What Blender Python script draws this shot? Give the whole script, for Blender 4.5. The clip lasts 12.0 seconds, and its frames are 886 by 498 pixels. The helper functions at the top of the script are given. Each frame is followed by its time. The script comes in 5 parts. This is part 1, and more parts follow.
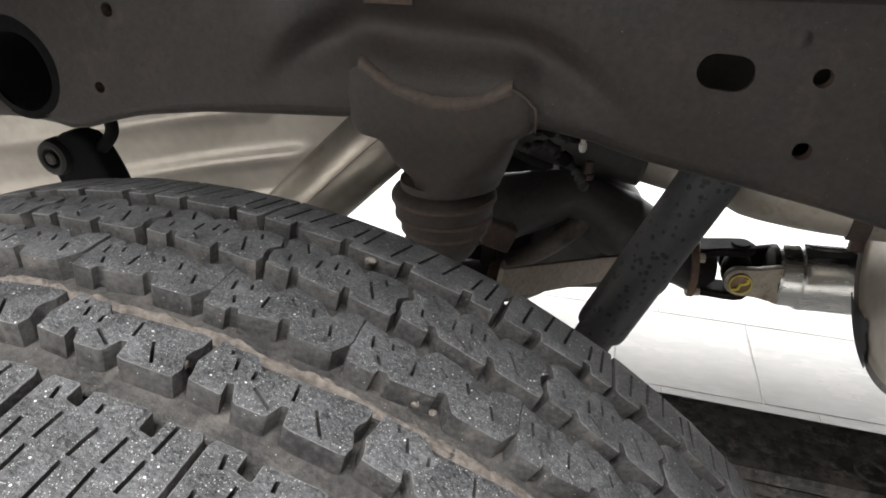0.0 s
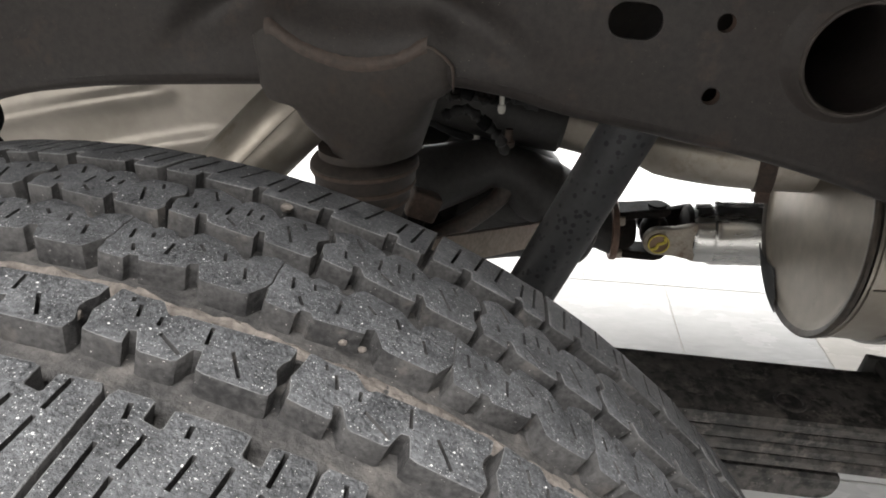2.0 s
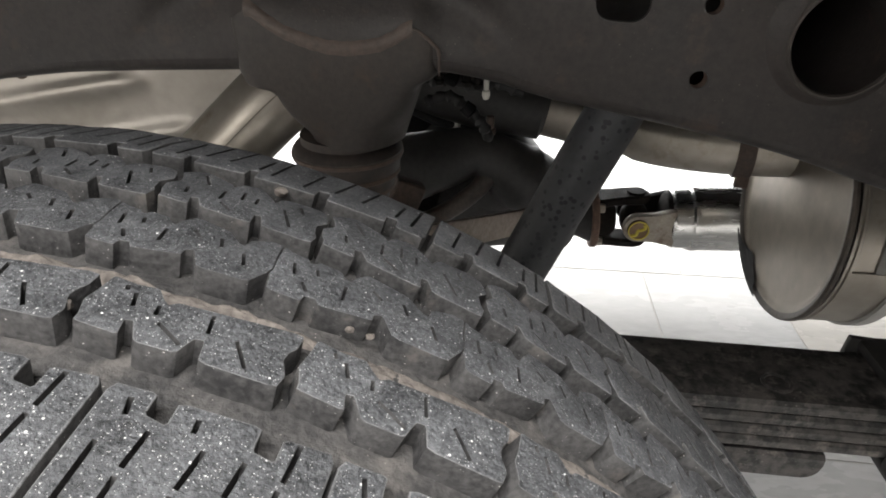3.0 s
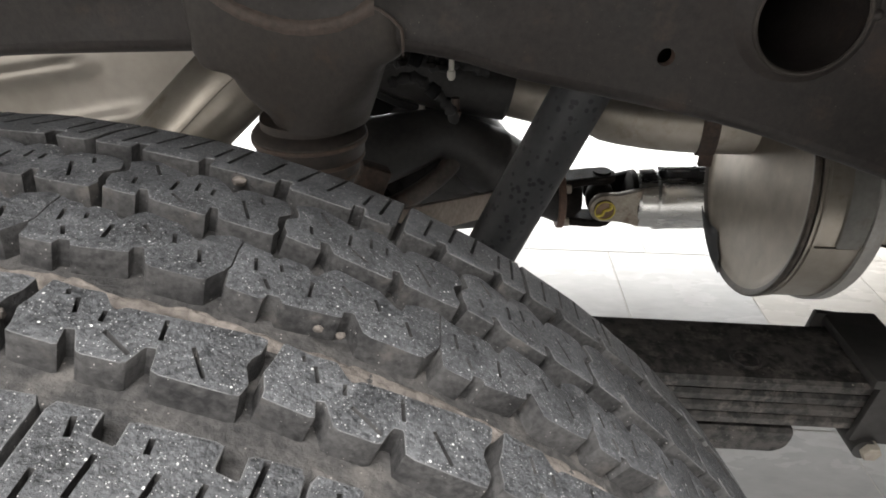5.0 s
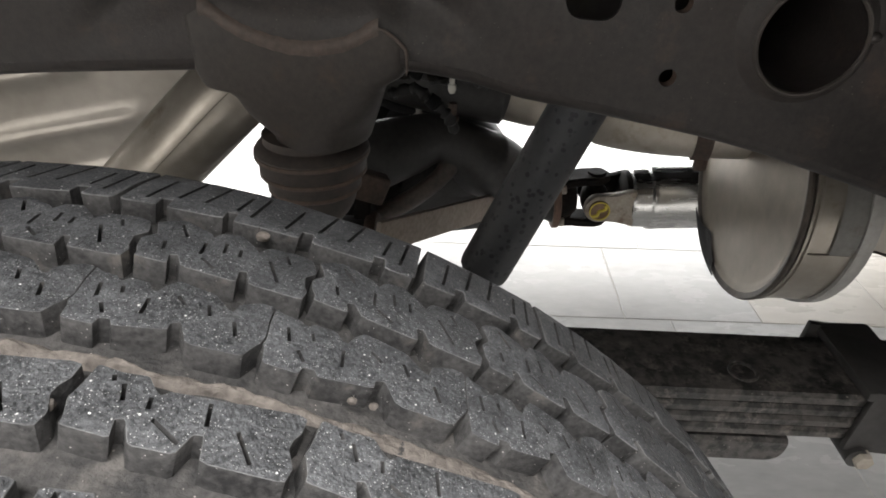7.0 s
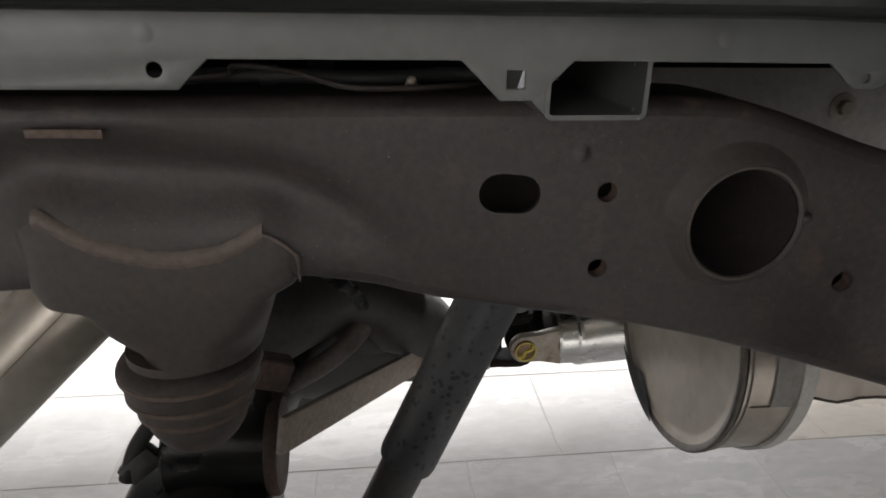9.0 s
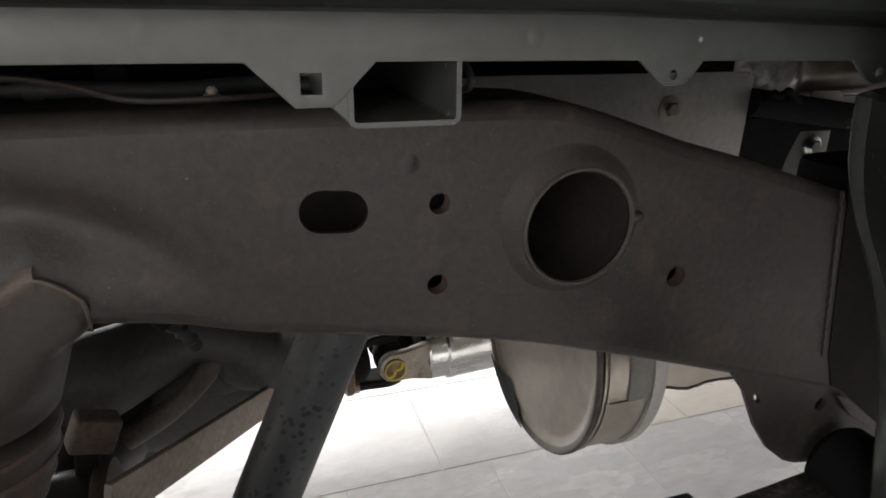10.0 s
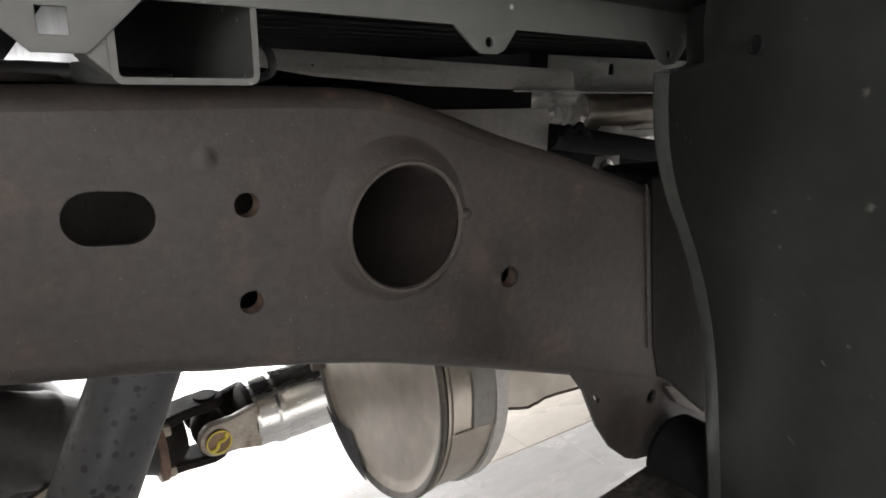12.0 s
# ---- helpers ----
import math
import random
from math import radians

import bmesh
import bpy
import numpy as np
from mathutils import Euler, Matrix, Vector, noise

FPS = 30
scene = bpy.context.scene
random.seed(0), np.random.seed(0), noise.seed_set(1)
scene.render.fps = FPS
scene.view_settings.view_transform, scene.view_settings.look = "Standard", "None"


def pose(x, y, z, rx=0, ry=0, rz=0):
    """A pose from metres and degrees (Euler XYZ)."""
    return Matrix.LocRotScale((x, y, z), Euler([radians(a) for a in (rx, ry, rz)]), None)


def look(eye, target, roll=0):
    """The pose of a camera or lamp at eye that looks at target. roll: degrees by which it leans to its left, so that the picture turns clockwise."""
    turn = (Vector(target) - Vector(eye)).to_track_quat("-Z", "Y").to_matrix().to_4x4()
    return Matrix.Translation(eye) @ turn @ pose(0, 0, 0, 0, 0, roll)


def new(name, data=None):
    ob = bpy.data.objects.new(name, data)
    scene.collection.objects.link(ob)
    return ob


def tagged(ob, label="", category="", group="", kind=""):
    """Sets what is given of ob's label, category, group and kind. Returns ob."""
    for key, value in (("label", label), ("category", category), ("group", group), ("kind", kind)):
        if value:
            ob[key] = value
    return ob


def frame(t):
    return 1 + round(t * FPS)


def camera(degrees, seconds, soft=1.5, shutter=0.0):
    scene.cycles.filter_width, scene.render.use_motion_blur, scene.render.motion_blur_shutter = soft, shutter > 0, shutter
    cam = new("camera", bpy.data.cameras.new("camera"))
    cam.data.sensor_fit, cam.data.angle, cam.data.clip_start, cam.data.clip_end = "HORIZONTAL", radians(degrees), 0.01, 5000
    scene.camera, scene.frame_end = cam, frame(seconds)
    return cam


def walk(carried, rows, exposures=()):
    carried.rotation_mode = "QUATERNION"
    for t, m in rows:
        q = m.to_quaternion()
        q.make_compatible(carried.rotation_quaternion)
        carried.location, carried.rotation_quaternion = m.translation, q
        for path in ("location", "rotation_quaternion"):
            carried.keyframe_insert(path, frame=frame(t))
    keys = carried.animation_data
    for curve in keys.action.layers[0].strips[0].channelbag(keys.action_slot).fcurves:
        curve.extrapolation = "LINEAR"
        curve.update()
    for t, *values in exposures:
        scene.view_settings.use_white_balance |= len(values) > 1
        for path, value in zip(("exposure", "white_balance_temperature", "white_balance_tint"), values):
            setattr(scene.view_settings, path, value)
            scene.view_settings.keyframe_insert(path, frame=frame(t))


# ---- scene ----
cam = camera(70.42, 12.0, soft=1.75)
# seconds, place of the eye in metres, then yaw, pitch and roll in degrees
ROWS = [
    (0.0, 0.1956, -0.1556, 0.8736, 15.87, -27.11, 0.41),
    (0.5, 0.1877, -0.1457, 0.8580, 15.38, -27.00, 0.21),
    (1.0, 0.1970, -0.1511, 0.8584, 13.05, -27.08, -0.03),
    (1.5, 0.1996, -0.1533, 0.8532, 10.27, -27.49, -0.02),
    (2.0, 0.1966, -0.1543, 0.8516, 8.41, -28.19, 0.14),
    (2.5, 0.1904, -0.1537, 0.8462, 7.08, -28.61, 0.36),
    (4.5, 0.1827, -0.1370, 0.8442, 2.90, -30.15, 0.75),
    (5.0, 0.1829, -0.1391, 0.8413, 2.30, -30.49, 0.86),
    (5.5, 0.1868, -0.1427, 0.8445, 1.85, -30.84, 1.00),
    (6.0, 0.1827, -0.1403, 0.8444, 1.56, -31.10, 1.08),
    (6.5, 0.1769, -0.1341, 0.8443, 1.40, -31.40, 1.10),
    (7.0, 0.1716, -0.1319, 0.8636, 1.23, -31.57, 1.19),
    (7.5, 0.1670, -0.1014, 0.9002, 0.63, -31.13, 1.30),
    (7.7, 0.1673, -0.0897, 0.9059, 0.38, -29.74, 1.10),
    (9.3, 0.1900, -0.0230, 0.8947, -9.84, -21.32, 1.00),
    (9.5, 0.1992, -0.0188, 0.8933, -12.31, -21.07, 1.01),
    (10.0, 0.2142, -0.0044, 0.8889, -18.59, -20.53, 0.80),
    (10.5, 0.2279, 0.0069, 0.8856, -24.30, -19.31, 0.60),
    (11.0, 0.2136, 0.0130, 0.8832, -29.87, -16.67, 0.35),
    (11.5, 0.2148, 0.0274, 0.8567, -33.04, -14.95, 0.41),
    (12.0, 0.2274, 0.0212, 0.8433, -35.07, -14.65, 0.52),
]
walk(cam, [(t, pose(x, y, z, 90 + pitch, 0, yaw) @ pose(0, 0, 0, 0, 0, roll)) for t, x, y, z, yaw, pitch, roll in ROWS],
     exposures=[(0.0, -0.60, 6500, 10), (4.5, -0.60, 6500, 10), (7.0, -0.64, 6500, 10), (7.7, -0.80, 6500, 11), (9.3, -0.45, 6500, 12), (10.5, -0.08, 6500, 11), (12.0, 0.38, 6500, 12)])

# ---------------------------------------------------------------- world and light
world = bpy.data.worlds.new("world")
scene.world = world
world.use_nodes = True
wn = world.node_tree.nodes
wn["Background"].inputs[0].default_value = (0.80, 0.88, 1.0, 1)
wn["Background"].inputs[1].default_value = 0.05


def area(name, place, target, sx, sy, watts, colour):
    d = bpy.data.lights.new(name, "AREA")
    d.shape, d.size, d.size_y, d.energy, d.color = "RECTANGLE", sx, sy, watts, colour
    ob = new(name, d)
    ob.matrix_world = look(place, target)
    return ob


# showroom ceiling lamps on both sides of the truck, and the glazed front beyond it
area("ceiling_lamp", (0.25, -1.25, 3.3), (0.25, -0.6, 0), 2.4, 0.7, 390, (1.0, 0.985, 0.965))
area("ceiling_lamp", (0.5, 4.1, 3.3), (0.5, 3.4, 0), 5.0, 0.9, 790, (1.0, 0.97, 0.93))
area("ceiling_lamp", (-3.2, 0.9, 3.3), (-3.0, 0.9, 0), 0.8, 4.0, 160, (1.0, 0.97, 0.92))
area("unseen_daylight", (0.3, 5.3, 1.5), (0.3, 0.0, 0.4), 8.0, 2.4, 370, (0.94, 0.97, 1.0))

# fill lamp added on the near side for rail and spring, no window known
area("unseen_daylight", (-1.9, -3.85, 1.35), (0.0, 0.0, 0.6), 3.6, 2.2, 165, (1.0, 0.97, 0.93))


# ---------------------------------------------------------------- materials
def node(nt, kind, **values):
    n = nt.nodes.new(kind)
    for k, v in values.items():
        n.inputs[k.replace("_", " ")].default_value = v
    return n


def ramp(nt, fac, stops):
    r = nt.nodes.new("ShaderNodeValToRGB")
    el = r.color_ramp.elements
    while len(el) < len(stops):
        el.new(0.5)
    for e, (at, c) in zip(el, stops):
        e.position, e.color = at, (*c, 1) if len(c) == 3 else c
    nt.links.new(fac, r.inputs[0])
    return r.outputs[0]


def mix(nt, fac, a, b, how="MIX"):
    m = nt.nodes.new("ShaderNodeMix")
    m.data_type, m.blend_type = "RGBA", how
    for socket, v in ((m.inputs[0], fac), (m.inputs[6], a), (m.inputs[7], b)):
        if isinstance(v, (int, float)):
            socket.default_value = v
        elif isinstance(v, tuple):
            socket.default_value = (*v, 1)
        else:
            nt.links.new(v, socket)
    return m.outputs[2]


def noise_tex(nt, coord, scale, detail=4.0, rough=0.55):
    n = node(nt, "ShaderNodeTexNoise", Scale=scale, Detail=detail, Roughness=rough)
    nt.links.new(coord, n.inputs["Vector"])
    return n.outputs["Fac"]


def material(name, dark, light, rough=(0.5, 0.7), metal=0.0, grain=90.0, patch=9.0, bump=0.15, bump_scale=220.0,
             stain=None, stain_scale=14.0, stain_from=0.58, specks=None, speck_scale=420.0, speck_from=0.86, speck_size=(0.10, 0.20), clump=(0.40, 0.60), vary=0.0, stretch=(1, 1, 1), ragged=0.0, gloss=0.5, span=(0.36, 0.64), fine_part=0.45, veins=0.0, flecks=None, fleck_scale=300.0, fleck_from=0.9, coarse=0.0, coarse_scale=260.0):
    """Base colour between dark and light at two scales, stains with soft edges, bright specks, bump from fine noise."""
    m = bpy.data.materials.new(name)
    m.use_nodes = True
    nt = m.node_tree
    bsdf = nt.nodes["Principled BSDF"]
    mp = node(nt, "ShaderNodeMapping", Scale=stretch)
    geo = nt.nodes.new("ShaderNodeNewGeometry")
    nt.links.new(geo.outputs["Position"], mp.inputs["Vector"])
    coord = mp.outputs[0]
    fine, broad = noise_tex(nt, coord, grain), noise_tex(nt, coord, patch, 5.0, 0.6)
    both = nt.nodes.new("ShaderNodeMath")
    both.operation = "MULTIPLY_ADD"
    nt.links.new(fine, both.inputs[0])
    both.inputs[1].default_value = fine_part
    half = nt.nodes.new("ShaderNodeMath")
    half.operation = "MULTIPLY"
    nt.links.new(broad, half.inputs[0])
    half.inputs[1].default_value = 1.0 - fine_part
    nt.links.new(half.outputs[0], both.inputs[2])
    colour = ramp(nt, both.outputs[0], [(span[0], dark), (span[1], light)])
    if stain:
        s = noise_tex(nt, coord, stain_scale, 6.0, 0.65)
        mask = ramp(nt, s, [(stain_from, (0, 0, 0)), (stain_from + 0.14, (1, 1, 1))])
        colour = mix(nt, mask, colour, stain)
    if veins:
        # thin dark cracks along the contour lines of a noise
        n3 = noise_tex(nt, coord, veins, 3.0, 0.6)
        mask = ramp(nt, n3, [(0.470, (0, 0, 0)), (0.495, (0.35, 0.35, 0.35)), (0.505, (0.35, 0.35, 0.35)), (0.530, (0, 0, 0))])
        colour = mix(nt, mask, colour, tuple(0.6 * c for c in dark))
    if vary:
        info = nt.nodes.new("ShaderNodeObjectInfo")
        shade = ramp(nt, info.outputs["Random"], [(0.0, (1 - vary,) * 3), (1.0, (1 + vary,) * 3)])
        colour = mix(nt, 1.0, colour, shade, "MULTIPLY")
    if specks:
        v = node(nt, "ShaderNodeTexVoronoi", Scale=speck_scale)
        place = coord
        if ragged:
            # shaken coordinates break the round outlines of the specks
            shake = node(nt, "ShaderNodeTexNoise", Scale=speck_scale * 0.9, Detail=2.0)
            nt.links.new(coord, shake.inputs["Vector"])
            add = nt.nodes.new("ShaderNodeVectorMath")
            add.operation = "MULTIPLY_ADD"
            nt.links.new(shake.outputs["Color"], add.inputs[0])
            add.inputs[1].default_value = (ragged,) * 3
            nt.links.new(coord, add.inputs[2])
            place = add.outputs[0]
        nt.links.new(place, v.inputs["Vector"])
        n2 = noise_tex(nt, coord, speck_scale * 0.13, 2.0)
        lim = ramp(nt, v.outputs["Distance"], [(speck_size[0], (1, 1, 1)), (speck_size[1], (0, 0, 0))])
        gate = nt.nodes.new("ShaderNodeSeparateColor")
        nt.links.new(v.outputs["Color"], gate.inputs[0])
        some = ramp(nt, gate.outputs[0], [(speck_from, (0, 0, 0)), (min(speck_from + 0.04, 1.0), (1, 1, 1))])
        mask = mix(nt, 1.0, lim, some, "MULTIPLY")
        crowd = ramp(nt, n2, [(clump[0], (0, 0, 0)), (clump[1], (1, 1, 1))])
        mask = mix(nt, 1.0, mask, crowd, "MULTIPLY")
        colour = mix(nt, mask, colour, specks)
    if flecks:
        # sparse larger grains of uneven size
        w = node(nt, "ShaderNodeTexVoronoi", Scale=fleck_scale)
        nt.links.new(coord, w.inputs["Vector"])
        parts = nt.nodes.new("ShaderNodeSeparateColor")
        nt.links.new(w.outputs["Color"], parts.inputs[0])
        some = ramp(nt, parts.outputs[0], [(fleck_from, (0, 0, 0)), (min(fleck_from + 0.03, 1.0), (1, 1, 1))])
        near = nt.nodes.new("ShaderNodeMath")
        near.operation = "DIVIDE"
        nt.links.new(w.outputs["Distance"], near.inputs[0])
        nt.links.new(parts.outputs[1], near.inputs[1])
        lim = ramp(nt, near.outputs[0], [(0.16, (1, 1, 1)), (0.42, (0, 0, 0))])
        colour = mix(nt, mix(nt, 1.0, lim, some, "MULTIPLY"), colour, flecks)
    nt.links.new(colour, bsdf.inputs["Base Color"])
    r = ramp(nt, broad, [(0.35, (rough[0],) * 3), (0.65, (rough[1],) * 3)])
    nt.links.new(r, bsdf.inputs["Roughness"])
    bsdf.inputs["Metallic"].default_value = metal
    bsdf.inputs["Specular IOR Level"].default_value = gloss
    if bump:
        b = node(nt, "ShaderNodeBump", Strength=bump, Distance=0.001)
        nt.links.new(noise_tex(nt, coord, bump_scale, 5.0, 0.6), b.inputs["Height"])
        nt.links.new(b.outputs[0], bsdf.inputs["Normal"])
        if coarse:
            c = node(nt, "ShaderNodeBump", Strength=coarse, Distance=0.002)
            nt.links.new(noise_tex(nt, coord, coarse_scale, 3.0, 0.6), c.inputs["Height"])
            nt.links.new(c.outputs[0], b.inputs["Normal"])
    return m


FRAME = material("frame_black_wax", (0.0131, 0.0111, 0.0105), (0.0318, 0.0266, 0.0246), (0.44, 0.62), grain=200, patch=11, bump=0.24, gloss=0.38, span=(0.37, 0.63), fine_part=0.45,
                 bump_scale=420, stain=(0.050, 0.034, 0.027), stain_scale=26, stain_from=0.57, specks=(0.115, 0.098, 0.085), speck_scale=330, speck_from=0.70, speck_size=(0.05, 0.17), clump=(0.44, 0.60), ragged=0.003)
FRAME_TOP = material("frame_brown_dust", (0.0130, 0.0107, 0.0098), (0.0305, 0.0249, 0.0224), (0.48, 0.68), grain=200, patch=12, bump=0.28, bump_scale=400, gloss=0.32,
                     stain=(0.060, 0.040, 0.032), stain_scale=30, stain_from=0.58)
BRACKET = material("bracket_brown_wax", (0.0275, 0.0240, 0.0218), (0.051, 0.0432, 0.0382), (0.50, 0.68), grain=190, patch=10, bump=0.30, gloss=0.35,
                   bump_scale=420, stain=(0.060, 0.042, 0.032), stain_scale=24, stain_from=0.57)
# black hanger steel, darkened to include the shade cast by the liner
HANGER = material("hanger_shaded_black", (0.0065, 0.0062, 0.0060), (0.0140, 0.0128, 0.0120), (0.65, 0.8), grain=150, patch=12, bump=0.25, gloss=0.12, stain=(0.024, 0.018, 0.015), stain_scale=26, stain_from=0.60)
FRAME_WELD = material("frame_weld", (0.040, 0.030, 0.025), (0.092, 0.068, 0.056), (0.5, 0.7), grain=180, bump=0.6, bump_scale=300)
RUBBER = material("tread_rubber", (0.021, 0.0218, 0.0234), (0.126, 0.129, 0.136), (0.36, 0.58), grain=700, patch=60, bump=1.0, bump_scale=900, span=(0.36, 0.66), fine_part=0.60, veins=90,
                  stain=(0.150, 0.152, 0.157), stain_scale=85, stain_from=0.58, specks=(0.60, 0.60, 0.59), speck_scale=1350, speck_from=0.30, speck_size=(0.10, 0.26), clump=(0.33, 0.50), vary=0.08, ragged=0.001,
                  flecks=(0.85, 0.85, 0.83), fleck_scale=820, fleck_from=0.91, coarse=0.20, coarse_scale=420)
# tread rubber darkened: shade on the block walls is part of this colour
RUBBER_WALL = material("shaded_wall_rubber", (0.021, 0.0206, 0.0212), (0.075, 0.0725, 0.0715), (0.6, 0.8), span=(0.40, 0.61), grain=500, patch=50, bump=0.5, bump_scale=600,
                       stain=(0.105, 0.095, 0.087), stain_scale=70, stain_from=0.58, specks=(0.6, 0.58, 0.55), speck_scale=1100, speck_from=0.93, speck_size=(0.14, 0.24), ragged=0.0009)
# worn block edges, paler also to stand in for their edge highlight
RUBBER_EDGE = material("worn_lit_edge_rubber", (0.060, 0.0605, 0.062), (0.170, 0.170, 0.172), (0.45, 0.65), grain=600, patch=60, bump=0.6, bump_scale=700, span=(0.38, 0.62))
# dusty casing, its groove floors darkened for the shade down there
CARCASS = material("dusty_shaded_rubber", (0.017, 0.0164, 0.0162), (0.064, 0.0602, 0.0578), (0.7, 0.9), span=(0.40, 0.61), grain=420, patch=45, bump=0.8, bump_scale=600,
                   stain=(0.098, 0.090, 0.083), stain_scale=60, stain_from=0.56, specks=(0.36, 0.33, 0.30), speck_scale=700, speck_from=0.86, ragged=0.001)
MUD = material("dried_mud", (0.070, 0.060, 0.053), (0.20, 0.175, 0.155), (0.85, 0.95), grain=420, patch=70, bump=1.0, bump_scale=420)
BLACK_STEEL = material("black_painted_steel", (0.0165, 0.0163, 0.0160), (0.041, 0.0385, 0.0370), (0.45, 0.62), grain=120, patch=14, bump=0.1,
                       stain=(0.045, 0.031, 0.024), stain_scale=26, stain_from=0.62)
RUST = material("surface_rust", (0.034, 0.025, 0.020), (0.100, 0.065, 0.050), (0.6, 0.85), grain=200, patch=30, bump=0.6, bump_scale=350)
SHOCK = material("shock_grey_plastic", (0.028, 0.0297, 0.0328), (0.045, 0.0467, 0.0508), (0.42, 0.56), grain=140, patch=18, bump=0.12,
                 specks=(0.006, 0.007, 0.011), speck_scale=120, speck_from=0.22, speck_size=(0.26, 0.38), clump=(0.30, 0.42), ragged=0.003)
ALUMINISED = material("aluminised_steel", (0.29, 0.262, 0.225), (0.38, 0.347, 0.305), (0.34, 0.5), metal=0.7, grain=60, patch=7, bump=0.03,
                      stain=(0.17, 0.135, 0.10), stain_scale=11, stain_from=0.60)
SHIELD = material("heat_shield_aluminium", (0.34, 0.315, 0.28), (0.45, 0.42, 0.38), (0.36, 0.48), metal=0.9, grain=40, patch=5, bump=0.0, fine_part=0.2)
BRIGHT = material("bright_steel", (0.56, 0.56, 0.55), (0.74, 0.73, 0.71), (0.20, 0.30), metal=1.0, grain=150, patch=12, bump=0.012, stretch=(1, 6, 6))
CAST = material("cast_grey", (0.27, 0.238, 0.198), (0.43, 0.385, 0.33), (0.5, 0.65), metal=0.2, grain=200, patch=20, bump=0.3,
                stain=(0.13, 0.080, 0.055), stain_scale=22, stain_from=0.58)
BODY = material("body_dark_primer", (0.043, 0.0455, 0.043), (0.060, 0.063, 0.060), (0.36, 0.5), grain=110, patch=8, bump=0.08,
                specks=(0.4, 0.4, 0.38), speck_scale=120, speck_from=0.93)
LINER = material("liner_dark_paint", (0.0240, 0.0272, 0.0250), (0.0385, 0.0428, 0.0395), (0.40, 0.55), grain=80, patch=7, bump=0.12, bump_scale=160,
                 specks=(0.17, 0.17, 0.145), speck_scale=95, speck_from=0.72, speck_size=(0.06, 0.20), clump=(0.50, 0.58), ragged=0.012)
# liner paint made paler: the rolled edge's highlight is put into the colour
EDGE = material("rolled_edge_highlight", (0.105, 0.113, 0.108), (0.140, 0.149, 0.142), (0.16, 0.24), grain=90, patch=9, bump=0.08)
BLACK_RUBBER = material("black_rubber", (0.008, 0.008, 0.0085), (0.017, 0.017, 0.0175), (0.55, 0.75), grain=140, bump=0.2)
BUMP_RUBBER = material("dusty_bump_rubber", (0.028, 0.023, 0.021), (0.058, 0.045, 0.038), (0.55, 0.75), grain=140, patch=18, bump=0.25,
                       stain=(0.075, 0.050, 0.038), stain_scale=24, stain_from=0.58)
BUMP_BROWN = material("brown_dusty_rubber", (0.055, 0.040, 0.032), (0.115, 0.078, 0.058), (0.6, 0.8), grain=180, patch=24, bump=0.3)
FLANGE = material("flange_steel", (0.005, 0.0045, 0.0043), (0.017, 0.0135, 0.0115), (0.6, 0.8), grain=140, patch=30, bump=0.4, gloss=0.12, stain=(0.070, 0.040, 0.029), stain_scale=34, stain_from=0.60)
SPRING = material("leaf_spring_steel", (0.010, 0.0097, 0.0095), (0.075, 0.068, 0.063), (0.42, 0.7), grain=110, patch=30, bump=1.0, bump_scale=230, span=(0.43, 0.57), fine_part=0.55,
                  stain=(0.145, 0.128, 0.116), stain_scale=75, stain_from=0.54, specks=(0.20, 0.185, 0.17), speck_scale=260, speck_from=0.72, ragged=0.004)
YELLOW = material("yellow_paint", (0.55, 0.43, 0.05), (0.72, 0.60, 0.10), (0.5, 0.6), bump=0.1)
BRASS = material("brown_cap", (0.12, 0.075, 0.045), (0.20, 0.13, 0.075), (0.35, 0.5), metal=0.5, bump=0.1)
WHITE = material("white_plastic", (0.50, 0.49, 0.44), (0.62, 0.60, 0.55), (0.4, 0.5), bump=0.05)
PLATE = material("grey_coated_plate", (0.17, 0.163, 0.156), (0.235, 0.226, 0.216), (0.40, 0.5), metal=0.3, grain=90, patch=10, bump=0.06)
PRIMER = material("stiffener_primer", (0.185, 0.188, 0.176), (0.240, 0.243, 0.229), (0.45, 0.6), grain=110, patch=10, bump=0.08, stain=(0.06, 0.055, 0.048), stain_scale=22, stain_from=0.6)
PALE_STEEL = material("pale_steel_strip", (0.27, 0.265, 0.25), (0.37, 0.36, 0.34), (0.4, 0.55), metal=0.25, grain=120, patch=10, bump=0.08, stain=(0.20, 0.17, 0.13), stain_scale=18, stain_from=0.6)
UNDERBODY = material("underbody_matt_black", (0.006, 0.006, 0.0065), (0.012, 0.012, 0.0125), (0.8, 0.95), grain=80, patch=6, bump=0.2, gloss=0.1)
DRUM = material("gloss_black_paint", (0.009, 0.009, 0.0095), (0.018, 0.0175, 0.0175), (0.24, 0.36), grain=120, patch=14, bump=0.1)
FOIL = material("silver_foil", (0.76, 0.745, 0.72), (0.88, 0.87, 0.85), (0.28, 0.45), metal=0.3, grain=90, patch=20, bump=0.5, bump_scale=70)
FLANGE_RUST = material("flange_rust", (0.085, 0.050, 0.036), (0.19, 0.115, 0.082), (0.55, 0.75), grain=180, patch=30, bump=0.4, bump_scale=300)
RIB = material("casting_brown_film", (0.045, 0.037, 0.032), (0.105, 0.083, 0.070), (0.4, 0.6), grain=160, patch=20, bump=0.3, stain=(0.10, 0.062, 0.046), stain_scale=24, stain_from=0.56)
BAR = material("tan_bare_steel", (0.22, 0.182, 0.152), (0.38, 0.32, 0.275), (0.5, 0.7), grain=160, patch=20, bump=0.3, stain=(0.15, 0.085, 0.055), stain_scale=18, stain_from=0.56)
